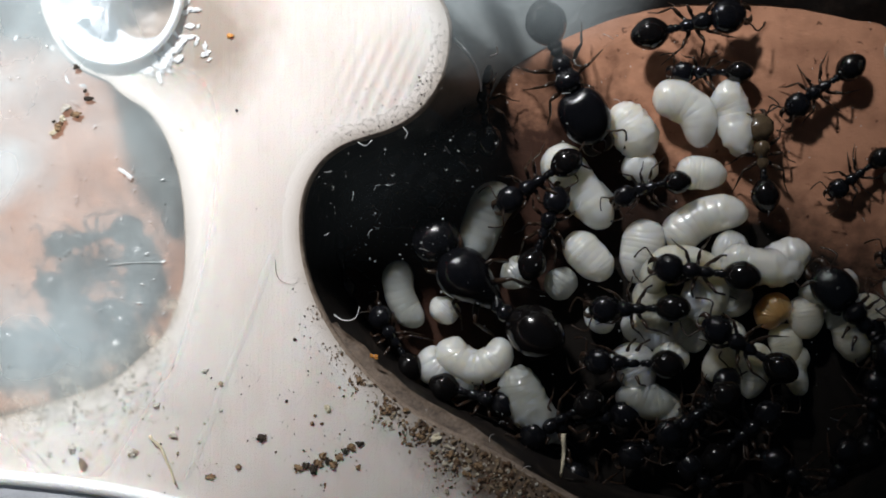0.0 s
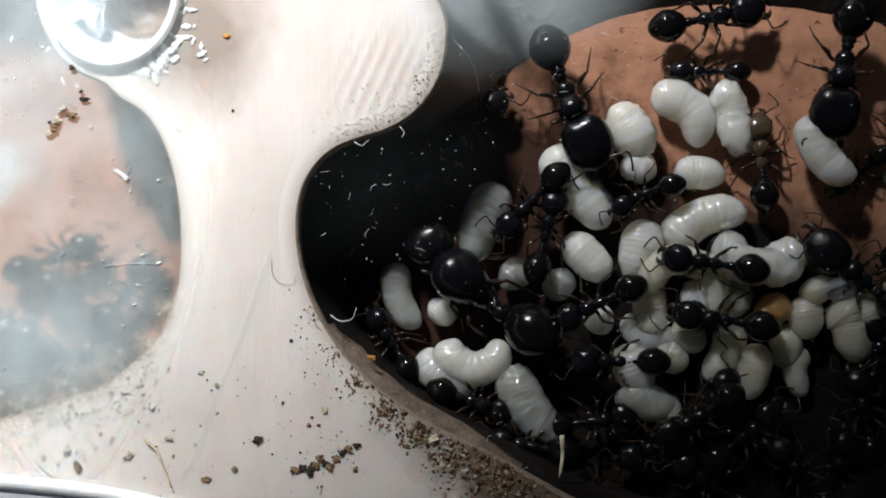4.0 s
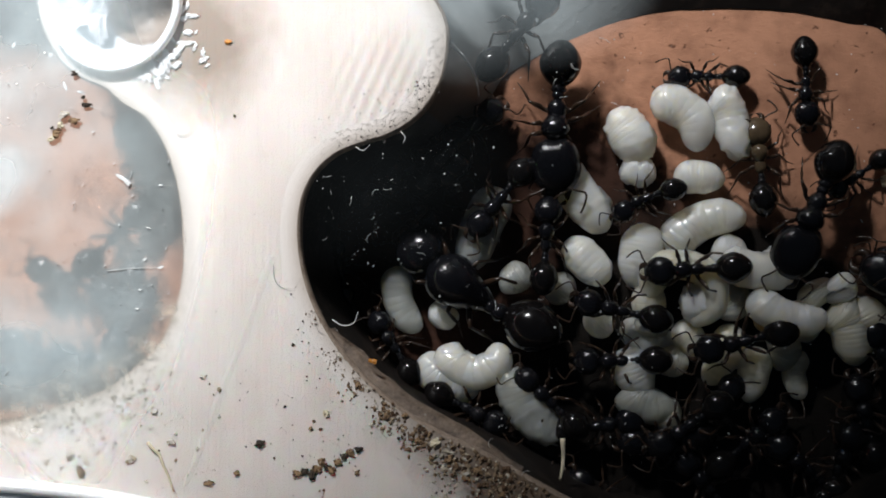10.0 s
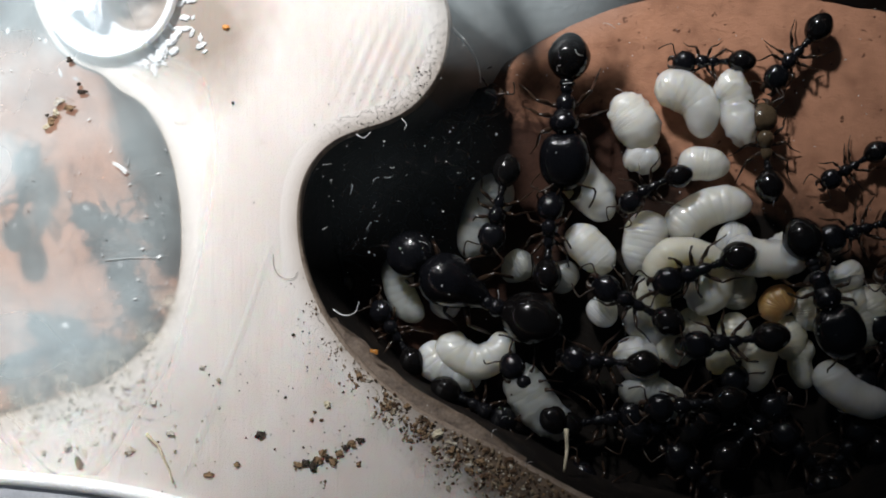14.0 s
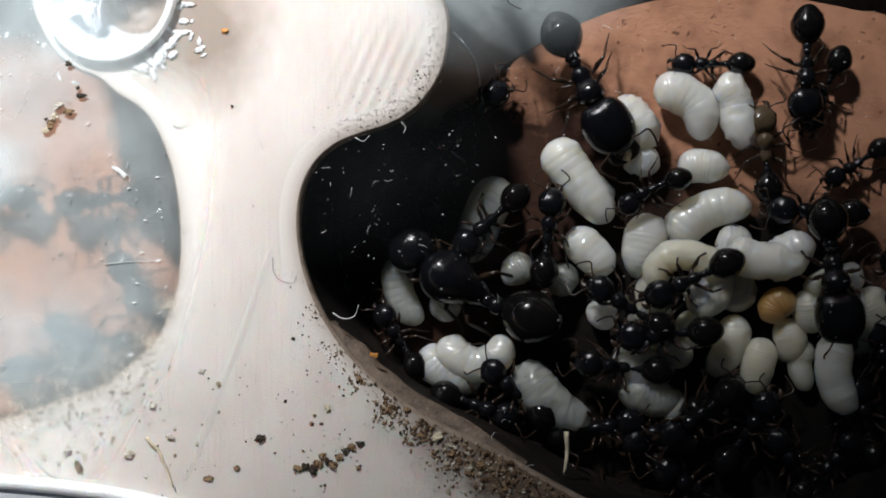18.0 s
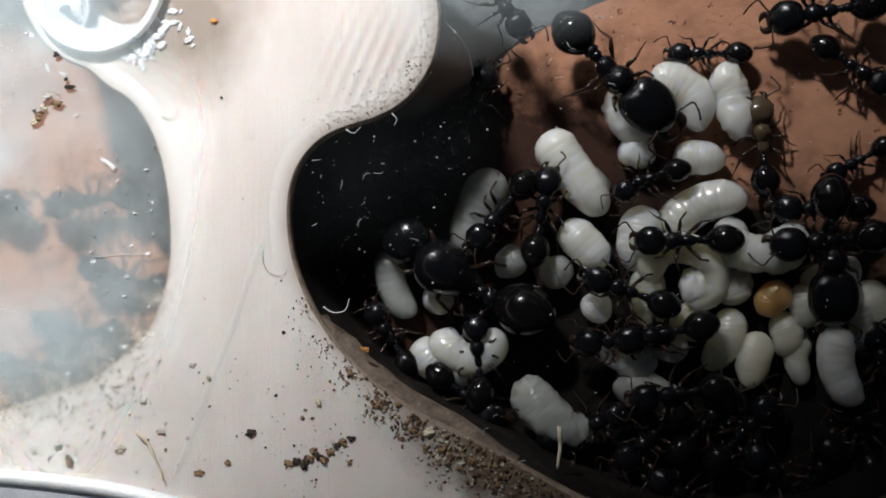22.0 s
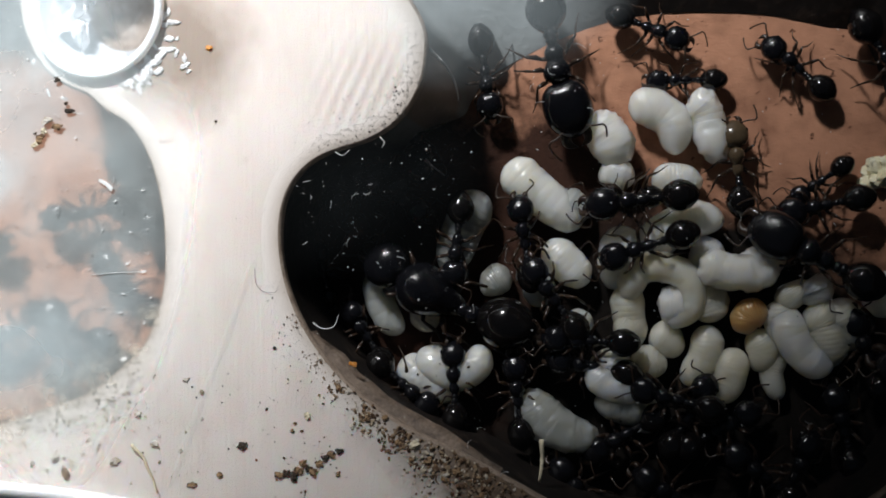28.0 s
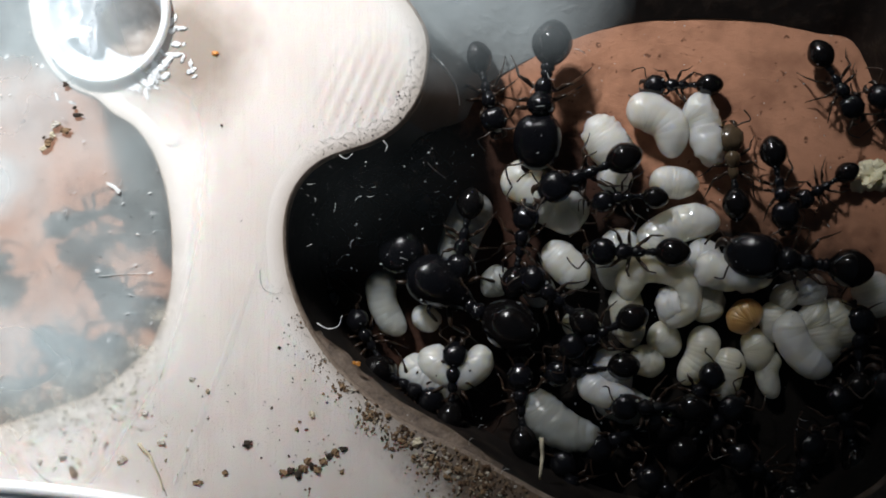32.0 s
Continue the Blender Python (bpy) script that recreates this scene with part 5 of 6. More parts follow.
crumb("glint_chip", -22.71, 6.99, (0.062, 0.030, 0.02), GLEAM, "tiny bright chip standing in for a glint on the glass", 223, 0.57, 0)
crumb("glint_chip", -20.68, 10.26, (0.087, 0.042, 0.02), GLEAM, "tiny bright chip standing in for a glint on the glass", 224, 0.57, -30)
crumb("glint_chip", -18.03, 6.17, (0.124, 0.060, 0.02), GLEAM, "tiny bright chip standing in for a glint on the glass", 225, 0.57, 40)
crumb("glint_chip", -14.07, 0.31, (0.087, 0.042, 0.02), GLEAM, "tiny bright chip standing in for a glint on the glass", 226, 0.57, 80)
crumb("glint_chip", -13.95, -1.94, (0.099, 0.048, 0.02), GLEAM, "tiny bright chip standing in for a glint on the glass", 227, 0.57, 75)
crumb("glint_chip", -14.16, 1.44, (0.074, 0.036, 0.02), GLEAM, "tiny bright chip standing in for a glint on the glass", 228, 0.57, 80)
strand("fibre", [(-18.80, 7.61), (-18.27, 7.48), (-17.71, 7.41)], 0.025, FIBRE, "fine white fibre on the plate", 0.05)
strand("fibre", [(-21.41, -10.43), (-20.78, -11.14), (-20.15, -11.55)], 0.05, FIBRE, "white plastic shaving on the plate", 0.05)
strand("fibre", [(-4.50, 5.21), (-4.13, 5.04), (-3.79, 5.31)], 0.03, FIBRE, "tiny white fibre at the rim", 0.05)
strand("fibre", [(-2.25, 5.91), (-2.05, 5.64), (-2.16, 5.36)], 0.03, FIBRE, "tiny white fibre at the rim", 0.05)
strand("fibre", [(-1.24, 5.61), (-0.78, 5.00), (-0.02, 4.39)], 0.04, FIBRE, "white fibre lying in the shaded chamber", -5.4)
strand("fibre", [(5.38, -9.01), (5.41, -9.98), (5.27, -11.10)], 0.13, STRAW, "pale root piece sticking up by the rim", -2.2)
crumb("seed_piece", 22.28, 4.15, (1.0, 0.8, 0.5), SEED, "broken cream-coloured seed piece on the clay", 77, -7, 20, 3)


def scatter_grit(name, spots, material, label, seed, parent=None):
    """Soil too fine to count, lying on the plate."""
    rnd = random.Random(seed)
    bm = bmesh.new()
    for x, y, spread, count, low, high in spots:
        for _ in range(count):
            px, py = rnd.gauss(x, spread), rnd.gauss(y, spread)
            if in_chamber(px, py):
                continue
            r = rnd.uniform(low, high) * rnd.uniform(0.5, 1.1)
            vs = bmesh.ops.create_icosphere(bm, subdivisions=1, radius=1)["verts"]
            sx, sy, sz = r * rnd.uniform(0.6, 1.5), r * rnd.uniform(0.6, 1.3), r * rnd.uniform(0.4, 0.8)
            a = rnd.uniform(0, 6.28)
            for v in vs:
                q = v.co * rnd.uniform(0.7, 1.25)
                v.co = Vector((px + q.x * sx * math.cos(a) - q.y * sy * math.sin(a), py + q.x * sx * math.sin(a) + q.y * sy * math.cos(a), q.z * sz + sz * 0.6))
    return thing(name, bm, material, Matrix(), label, "soil", kind="stuff", smooth=False)


def in_chamber(x, y):
    for loop in (CHAMBER_LOOP, SIDE_LOOP):
        inside = False
        for a, b in zip(loop, loop[1:] + loop[:1]):
            if (a.y > y) != (b.y > y) and x < (b.x - a.x) * (y - a.y) / (b.y - a.y) + a.x:
                inside = not inside
        if inside:
            return True
    return False


def dust(count, box, z, seed):
    """Pale motes and lint clinging under the cover glass."""
    rnd = random.Random(seed)
    bm = bmesh.new()
    for k in range(count):
        x, y = rnd.uniform(box[0], box[1]), rnd.uniform(box[2], box[3])
        if k % 9 == 0:
            a, c = rnd.uniform(0, 6.28), rnd.uniform(-1, 1)
            n = rnd.uniform(0.15, 0.5)
            tube(bm, [(x + n * q * math.cos(a + c * q), y + n * q * math.sin(a + c * q), z) for q in (0, 0.4, 0.8, 1.2)], [0.014] * 4, 4)
        else:
            lump(bm, (x, y, z), [rnd.choice((0.012, 0.018, 0.026, 0.05)) * rnd.uniform(0.7, 1.3) for _ in range(3)], k, 0.5, 1)
    return thing("dust", bm, FIBRE, Matrix(), "pale dust motes, lint and glint specks under the cover glass", "dust", kind="stuff")


CHAMBER_LOOP, SIDE_LOOP = grown(ring_of(CHAMBER_RIM, 0, 3), 0.05), grown(ring_of(SIDE_RIM, 0, 3), 0.05)
scatter_grit("soil", [(-5.5, -5.0, 0.4, 40, 0.03, 0.07), (-4.4, -6.5, 0.45, 70, 0.03, 0.1), (-2.9, -7.7, 0.45, 110, 0.03, 0.12), (-1.3, -8.9, 0.5, 150, 0.03, 0.13), (0.7, -9.9, 0.6, 190, 0.03, 0.14), (2.6, -10.7, 0.7, 190, 0.03, 0.14), (4.4, -11.3, 0.9, 150, 0.03, 0.14), (-6.6, -3.2, 0.3, 26, 0.03, 0.06), (-6.1, -10.2, 1, 40, 0.03, 0.08)], GRIT, "fine brown soil strewn along the chamber rim", 3)
scatter_grit("soil", [(-2.9, -7.9, 0.6, 70, 0.03, 0.11), (0.1, -9.9, 0.8, 120, 0.03, 0.12), (2.8, -11.0, 1, 80, 0.03, 0.12), (-18.9, -8.0, 1.2, 80, 0.04, 0.12), (-16.4, -6.8, 0.8, 60, 0.04, 0.12), (-21.7, -8.8, 1.1, 60, 0.04, 0.13), (-15.2, -5.4, 0.5, 24, 0.04, 0.14), (-14.0, -3.1, 0.4, 14, 0.03, 0.1), (-14.3, -9.9, 2.2, 30, 0.04, 0.14), (17.0, -11.0, 2.5, 60, 0.05, 0.2)], PALEGRIT, "pale fine soil on the white plate", 4)
scatter_grit("soil", [(-7.2, -1.4, 0.5, 12, 0.02, 0.05), (-6.6, -4.1, 0.7, 18, 0.02, 0.06), (-8.4, -7.5, 2.2, 40, 0.02, 0.06), (-2.9, 6.8, 0.8, 46, 0.02, 0.055), (-1.0, 7.9, 0.5, 40, 0.02, 0.055), (-4.9, 5.8, 0.8, 16, 0.02, 0.05), (-11.3, -1.4, 4, 30, 0.02, 0.04), (-13.4, 0.9, 0.4, 16, 0.02, 0.05), (-15.8, -6.0, 1, 16, 0.03, 0.07), (-17.4, -10.0, 3, 30, 0.03, 0.07)], DARKGRIT, "dark specks of soil on the white plate", 5)
dust(260, (-6.9, 19.8, -10.2, 11.3), 0.45, 8)
# extra motes stand in for glints in the dark left part
dust(48, (-6.5, 1.8, -0.8, 5.9), 0.47, 12)
dust(90, (-23.3, -13.5, -8.1, 12.7), 0.62, 9)


# ---- what moves ----
def crawl(ant, rows):
    """Keys an ant along rows of seconds, x, y, ground height and heading; legs step as far as it goes, feelers play."""
    root, head, feelers, legs, kind, seed = ant
    walk(root, [(t, at(x, y, z, 0, 0, a)) for t, x, y, z, a in rows])
    rnd = random.Random(seed * 7 + 1)
    gone, last, phase = 0.0, None, {}
    steps = int(SECONDS)
    track = []
    for s in range(steps + 1):
        i = max(j for j in range(len(rows)) if rows[j][0] <= s)
        a, b = rows[i], rows[min(i + 1, len(rows) - 1)]
        u = (s - a[0]) / (b[0] - a[0]) if b[0] > a[0] else 0
        here = Vector((a[1] + (b[1] - a[1]) * u, a[2] + (b[2] - a[2]) * u))
        track.append((here - last).length if last else 0.0)
        last = here
    for n, leg in enumerate(legs):
        base = leg.matrix_basis.copy()
        side = 1 if n < 3 else -1
        poses = []
        for s in range(steps + 1):
            swing = (3 + min(15, 14 * track[s])) * math.sin(s * 2.3 + n * math.pi * 1.02 + seed) * side
            poses.append((s, base @ pose(0, 0, 0, 0, 0, swing)))
        walk(leg, poses)
    for n, f in enumerate(feelers):
        base = f.matrix_basis.copy()
        side = 1 if n == 0 else -1
        loc, rz0 = base.translation.copy(), base.to_euler().z
        poses = []
        for s in range(0, steps + 1):
            a = rnd.uniform(-16, 16) * side
            poses.append((s, Matrix.LocRotScale(loc, Euler((0, radians(rnd.uniform(-8, 8)), f.rotation_euler.z + radians(a))), None)))
        walk(f, poses)


def motions():
    crawl(ANTS["big_top"], [(0, 5.11, 9.42, -6.00, -69), (1, 5.47, 8.82, -6.00, -63), (2, 5.38, 8.47, -6.00, -66), (3, 5.53, 8.09, -6.00, -64), (5.5, 5.21, 8.18, -6.00, -85), (6, 5.23, 8.23, -6.00, -87), (7, 5.31, 7.75, -6.00, -85), (8, 5.27, 7.27, -6.00, -83), (9, 5.04, 7.16, -6.00, -88), (10, 4.94, 7.38, -6.00, -94), (11, 4.86, 7.25, -6.00, -98), (12, 5.20, 6.98, -6.00, -100), (13, 5.27, 6.61, -6.00, -97), (14, 5.22, 6.95, -6.00, -94), (16.5, 5.27, 7.99, -6.00, -84), (17, 5.55, 8.12, -6.00, -76), (18, 6.10, 8.47, -6.00, -65), (19, 6.29, 8.81, -6.00, -60), (20, 6.67, 9.11, -6.00, -48), (21, 7.03, 9.48, -6.00, -38), (22, 7.63, 8.45, -6.00, -47), (23, 7.91, 7.96, -6.00, -45), (24, 8.01, 7.75, -6.00, -38), (25, 7.83, 8.22, -6.00, -37), (25.5, 7.28, 8.49, -6.00, -54), (27.5, 6.82, 10.08, -6.00, -78), (28, 5.93, 10.42, -6.00, -79), (29, 5.06, 10.38, -6.00, -109), (30, 5.14, 10.26, -6.00, -112), (31, 4.91, 9.94, -6.00, -115), (32, 5.38, 8.98, -6.00, -100)])
    crawl(ANTS["queen"], [(0, 0.76, -1.98, -6.30, 137), (6, 0.56, -1.91, -6.30, 140), (9, 0.44, -1.83, -6.30, 143), (13, 0.07, -2.47, -6.30, 151), (17, -0.07, -2.11, -6.30, 150), (19, 0.16, -2.12, -6.30, 149), (23, 0.02, -1.99, -6.30, 148), (25, -0.16, -2.65, -6.30, 149), (28, -0.16, -2.13, -6.30, 153), (30, -0.04, -1.97, -6.30, 150), (32, 0.25, -1.72, -6.30, 145)])
    crawl(ANTS["larva_nurse"], [(0, 9.51, 3.24, -5.40, -166), (2, 9.36, 2.94, -5.40, -154), (6, 9.43, 2.88, -5.40, -162), (9, 9.44, 2.87, -5.40, -158), (13, 9.53, 2.85, -5.40, -156), (14, 9.53, 2.78, -5.40, -153), (17, 9.48, 2.81, -5.40, -155), (19, 9.60, 2.77, -5.40, -153), (21, 9.64, 2.93, -5.40, -157), (23, 9.65, 2.96, -5.40, -161), (25, 9.74, 2.74, -5.40, -162), (28, 9.38, 3.01, -5.40, -172), (30, 9.52, 3.00, -5.40, -168), (32, 9.72, 3.21, -5.40, -177)])
    crawl(ANTS["nurse_b"], [(0, 3.83, 3.52, -5.50, -147), (2, 4.02, 2.90, -5.50, -131), (6, 2.86, 2.30, -5.50, -138), (8, 2.21, 2.19, -5.50, -132), (10, 2.01, 2.89, -5.50, -129), (12, 1.19, 2.45, -5.50, -97), (14, 1.81, 1.98, -5.50, -103), (17, 1.26, 1.38, -5.50, -133), (19, 1.63, 1.24, -5.50, -139), (21, 2.10, 1.48, -5.50, -136), (23, 2.36, 1.11, -5.50, -127), (25, 2.39, 0.92, -5.50, -126), (28, 0.78, 0.83, -5.50, -96), (30, 1.52, 1.33, -5.50, -105), (32, 1.09, 1.24, -5.50, -101)])
    crawl(ANTS["nurse_c"], [(0, 4.20, 0.96, -5.80, 69), (6, 4.41, 0.83, -5.80, 79), (9, 4.36, 0.74, -5.80, 85), (13, 4.36, 0.14, -5.80, 87), (19, 4.33, 0.74, -5.80, 82), (21, 4.46, 1.19, -5.80, 80), (23, 4.18, 1.06, -5.80, 79), (25, 4.17, 0.23, -5.80, 87), (28, 4.34, 0.82, -5.80, 98), (30, 4.39, 0.65, -5.80, 92), (32, 4.09, 0.53, -5.80, 80)])
    crawl(ANTS["centre_walker"], [(0, 12.21, -1.04, -5.30, 174), (3, 12.76, -0.59, -5.30, 171), (6, 12.53, -0.76, -5.30, 174), (7, 12.67, -0.80, -5.30, 177), (9, 12.45, -0.95, -5.30, 185), (10, 11.87, -0.73, -5.30, 183), (12, 11.82, -0.82, -5.30, 197), (13, 12.05, -1.12, -5.30, 200), (16.5, 11.43, -1.51, -5.30, 200), (18, 11.47, -1.69, -5.30, 205), (19, 10.99, -0.86, -5.30, 185), (21, 11.29, -0.18, -5.30, 180), (23, 11.49, -0.08, -5.30, 182), (25, 10.89, -0.50, -5.30, 187), (28, 10.58, 0.56, -5.30, 198), (29, 10.19, 0.08, -5.30, 204), (30, 10.27, 0.39, -5.30, 181), (32, 10.14, 0.34, -5.30, 179)])
    crawl(ANTS["centre_b"], [(0, 8.93, -2.95, -5.50, -178), (3, 7.42, -2.62, -5.50, -155), (6, 6.78, -2.97, -5.50, -154), (7, 7.07, -3.13, -5.50, -158), (9, 7.84, -2.81, -5.50, -183), (13, 8.77, -3.09, -5.50, -206), (19, 8.36, -3.10, -5.50, -213), (23, 8.82, -2.57, -5.50, -198), (25, 8.90, -3.67, -5.50, -200), (28, 7.61, -4.29, -5.50, -183), (30, 7.10, -4.38, -5.50, -175), (32, 8.32, -3.88, -5.50, -154)])
    crawl(ANTS["centre_c"], [(0, 8.65, -5.76, -6.00, 179), (6, 7.91, -5.56, -6.00, 181), (10, 8.14, -5.44, -6.00, 182), (13, 7.63, -5.95, -6.00, 178), (16.5, 6.77, -6.11, -6.00, 175), (19, 8.73, -6.19, -6.00, 174), (23, 8.12, -4.89, -6.00, 189), (28, 7.77, -5.68, -6.00, 169), (32, 7.68, -5.88, -6.00, 187)])
    crawl(ANTS["low_a"], [(0, 11.86, -8.34, -5.80, -143), (7, 12.04, -8.28, -5.80, -148), (10, 11.53, -8.64, -5.80, -143), (13, 11.52, -8.01, -5.80, -176), (18, 11.85, -8.46, -5.80, -142), (21, 11.76, -8.40, -5.80, -148), (23, 10.47, -7.00, -5.80, -190), (24, 10.98, -7.19, -5.80, -190), (28, 11.97, -7.25, -5.80, -195), (30, 11.39, -7.31, -5.80, -187), (32, 11.17, -7.74, -5.80, -180)])
    crawl(ANTS["right_a"], [(0, 14.36, -4.84, -5.50, 149), (3, 12.92, -3.42, -5.50, 158), (6, 14.15, -3.63, -5.50, 196), (9, 14.24, -4.02, -5.50, 196), (13, 14.03, -4.96, -5.50, 187), (17, 10.43, -4.40, -5.50, 189), (19, 10.24, -4.51, -5.50, 181), (21, 10.39, -4.66, -5.50, 192), (24, 9.47, -4.71, -5.50, 189), (28, 5.84, -2.12, -5.50, 125), (32, 6.07, -2.17, -5.50, 140)])
    crawl(ANTS["low_left"], [(0, 0.57, -7.66, -6.10, -15), (6, 0.47, -7.91, -6.10, -20), (9, 0.24, -7.99, -6.10, -25), (13, 0.44, -8.43, -6.10, -27), (19, 0.60, -8.23, -6.10, -17), (23, 0.12, -7.98, -6.10, -40), (25.5, -2.21, -7.01, -6.10, -34), (28, -2.19, -6.79, -6.10, -39), (32, -2.22, -6.81, -6.10, -30)])
    crawl(ANTS["low_climber"], [(0, 5.02, -8.79, -5.90, -148), (3, 3.47, -10.10, -5.90, -183), (6, 4.09, -10.04, -5.90, -190), (7, 4.14, -9.77, -5.90, -187), (8, 4.16, -8.89, -5.90, -215), (9, 4.33, -8.00, -5.90, -230), (10, 4.55, -7.60, -5.90, -222), (13, 3.80, -7.69, -5.90, -233), (17, 2.79, -7.44, -5.90, -224), (18, 2.67, -7.52, -5.90, -221), (19, 1.57, -7.04, -5.90, -230), (21, 1.15, -6.20, -5.90, -264), (23, 0.55, -6.23, -5.90, -266), (24, -0.13, -6.30, -5.90, -260), (28, 0.53, -6.76, -5.90, -268), (30, 0.52, -6.67, -5.90, -266), (32, 0.38, -6.78, -5.90, -275)])
    crawl(ANTS["rim_left"], [(0, -3.84, -4.91, -6.30, 123), (13, -3.77, -4.89, -6.30, 123), (21, -3.48, -5.11, -6.30, 122), (23, -3.99, -5.26, -6.30, 123), (25.5, -4.52, -5.25, -6.30, 121), (28, -4.34, -4.19, -6.30, 123), (32, -4.24, -4.63, -6.30, 120)])
    crawl(ANTS["callow"], [(0, 15.19, 4.60, -6.80, 95), (32, 15.19, 4.60, -6.80, 95)])
    crawl(ANTS["small_top"], [(0, 12.57, 9.20, -6.85, 179), (32, 12.57, 9.20, -6.85, 179)])
    crawl(ANTS["right_top"], [(0, 18.13, 8.32, -6.85, -147), (1, 18.47, 8.10, -6.85, -145), (2, 18.71, 7.32, -6.85, -103), (3, 20.54, 6.32, -6.85, -95), (3.5, 21.37, 5.81, -6.85, -93), (5.5, 22.99, 6.71, -6.85, -93), (8, 21.12, 5.36, -6.85, -100), (9, 17.93, 6.07, -6.85, -96), (10, 17.43, 8.68, -6.85, -91), (11, 17.20, 9.35, -6.85, -112), (12, 16.92, 9.51, -6.85, -124), (13, 16.99, 9.43, -6.85, -125), (14, 16.69, 9.49, -6.85, -133), (17, 17.45, 8.78, -6.85, -112), (18, 18.03, 7.66, -6.85, -117), (19, 18.27, 6.69, -6.85, -121), (20, 19.24, 7.71, -6.85, -88), (21, 19.75, 8.66, -6.85, -50), (22, 19.47, 8.35, -6.85, -38), (23, 18.25, 7.72, -6.85, -112), (25, 17.53, 8.84, -6.85, -160), (28, 18.18, 9.66, -6.85, -225), (29, 19.23, 8.41, -6.85, -218), (30, 19.67, 8.39, -6.85, -226), (31, 22.30, 8.30, -6.85, -236), (32, 23.40, 7.00, -6.85, -241)])
    crawl(ANTS["top_wanderer"], [(0, 11.47, 11.52, -6.40, 11), (2, 12.86, 12.01, -6.40, 15), (3, 12.60, 11.75, -6.40, 8), (5.5, 12.20, 11.88, -6.40, 11), (6, 11.86, 11.82, -6.40, 11), (7, 12.40, 12.60, -6.00, -2), (8, 6.90, 12.40, -5.00, 7), (9, 3.35, 11.73, -3.60, 12), (10, 3.13, 11.08, -3.60, 50), (11, 3.53, 11.62, -3.60, 14), (12, 4.60, 10.95, -3.40, 8), (13, 2.70, 12.00, -3.20, 6), (14, 3.00, 14.20, -2.60, 0), (16.5, 9.54, 13.40, -4.50, 1), (17, 13.60, 12.60, -5.10, -30), (17.5, 15.60, 11.00, -5.80, -70), (18, 17.09, 8.90, -6.40, -92), (18.5, 17.10, 9.50, -6.40, -125), (19, 17.07, 9.97, -6.40, -154), (21, 17.19, 10.02, -6.40, -141), (22, 18.17, 10.98, -6.40, -172), (23, 19.61, 12.15, -6.40, -164), (25.5, 20.98, 12.90, -6.40, -175), (26.75, 21.68, 11.36, -6.40, -117), (28, 22.39, 9.81, -6.40, -59), (29, 21.78, 9.24, -6.40, -32), (30, 21.05, 9.28, -6.40, -17), (31, 25.20, 11.20, -6.40, -37), (32, 26.00, 12.00, -6.40, -44)])
    crawl(ANTS["top_passer"], [(0, 1.68, 15.34, -2.50, -31), (19, 2.04, 14.24, -2.80, -55), (21, 2.38, 13.18, -3.40, -55), (23, 2.70, 10.82, -4.40, -48), (23.4, 3.50, 13.40, -4.00, -20), (23.8, 7.50, 13.60, -5.00, -40), (24, 9.84, 12.00, -6.00, -70), (25, 9.05, 10.44, -6.10, -55), (27.5, 10.42, 12.13, -6.70, -24), (28, 10.75, 11.95, -6.70, -24), (29, 14.39, 10.92, -6.80, -38), (30, 15.95, 10.37, -6.80, -35), (31, 20.87, 9.58, -6.80, -20), (32, 20.41, 9.11, -6.80, -62)])
    crawl(ANTS["carrier"], [(0, 22.91, 12.58, -5.60, -97), (2.5, 22.37, 11.06, -5.60, -103), (3, 20.70, 10.49, -5.60, -98), (3.5, 19.24, 9.69, -5.60, -101), (5.5, 18.71, 8.88, -5.60, -98), (6, 18.79, 8.96, -5.60, -97), (7, 18.63, 7.39, -5.60, -100), (8, 19.28, 5.54, -5.60, -95), (9, 18.92, 4.23, -5.60, -105), (10, 17.68, 2.46, -5.60, -113), (11, 18.13, 0.04, -5.60, -98), (12, 17.88, -1.04, -5.60, -78), (13, 17.90, -1.83, -5.60, -71), (14, 17.57, -1.97, -5.60, -69), (17, 18.03, -1.25, -5.60, -78), (19, 18.26, -0.93, -5.60, -86), (21, 18.33, -0.92, -5.60, -85), (22, 18.26, -0.34, -5.60, -89), (23, 18.13, -0.08, -5.60, -127), (24, 18.13, -0.19, -5.60, -167), (28, 19.11, -0.14, -5.60, -209), (30, 18.75, -0.13, -5.60, -197), (32, 18.48, -0.22, -5.60, -188)])
    crawl(ANTS["right_edge"], [(0, 19.90, 3.91, -6.85, -143), (9, 20.02, 4.07, -6.85, -144), (12, 19.88, 3.90, -6.85, -149), (14, 19.40, 3.81, -6.85, -148), (17, 19.61, 3.97, -6.85, -145), (19, 19.62, 4.08, -6.85, -149), (21, 19.73, 3.83, -6.85, -149), (23, 19.83, 3.78, -6.85, -153), (25, 19.74, 3.89, -6.85, -152), (28, 19.31, 3.84, -6.85, -145), (30, 19.65, 3.58, -6.85, -151), (32, 19.83, 3.71, -6.85, -148)])
    crawl(ANTS["right_b"], [(0, 23.23, 0.31, -6.40, -162), (9, 22.99, 0.01, -6.40, -168), (12, 21.62, 0.44, -6.40, -163), (14, 19.80, 0.66, -6.40, -163), (17, 17.56, 1.36, -6.40, -179), (19, 17.66, 1.81, -6.40, -184), (21, 17.82, 1.65, -6.40, -173), (25, 18.81, 0.78, -6.40, -214), (27.5, 19.53, 2.22, -6.40, -187), (29, 18.90, 3.20, -6.40, -134), (30, 18.42, 3.62, -6.40, -120), (31, 17.67, 3.84, -6.40, -93), (32, 17.48, 3.84, -6.40, -80)])
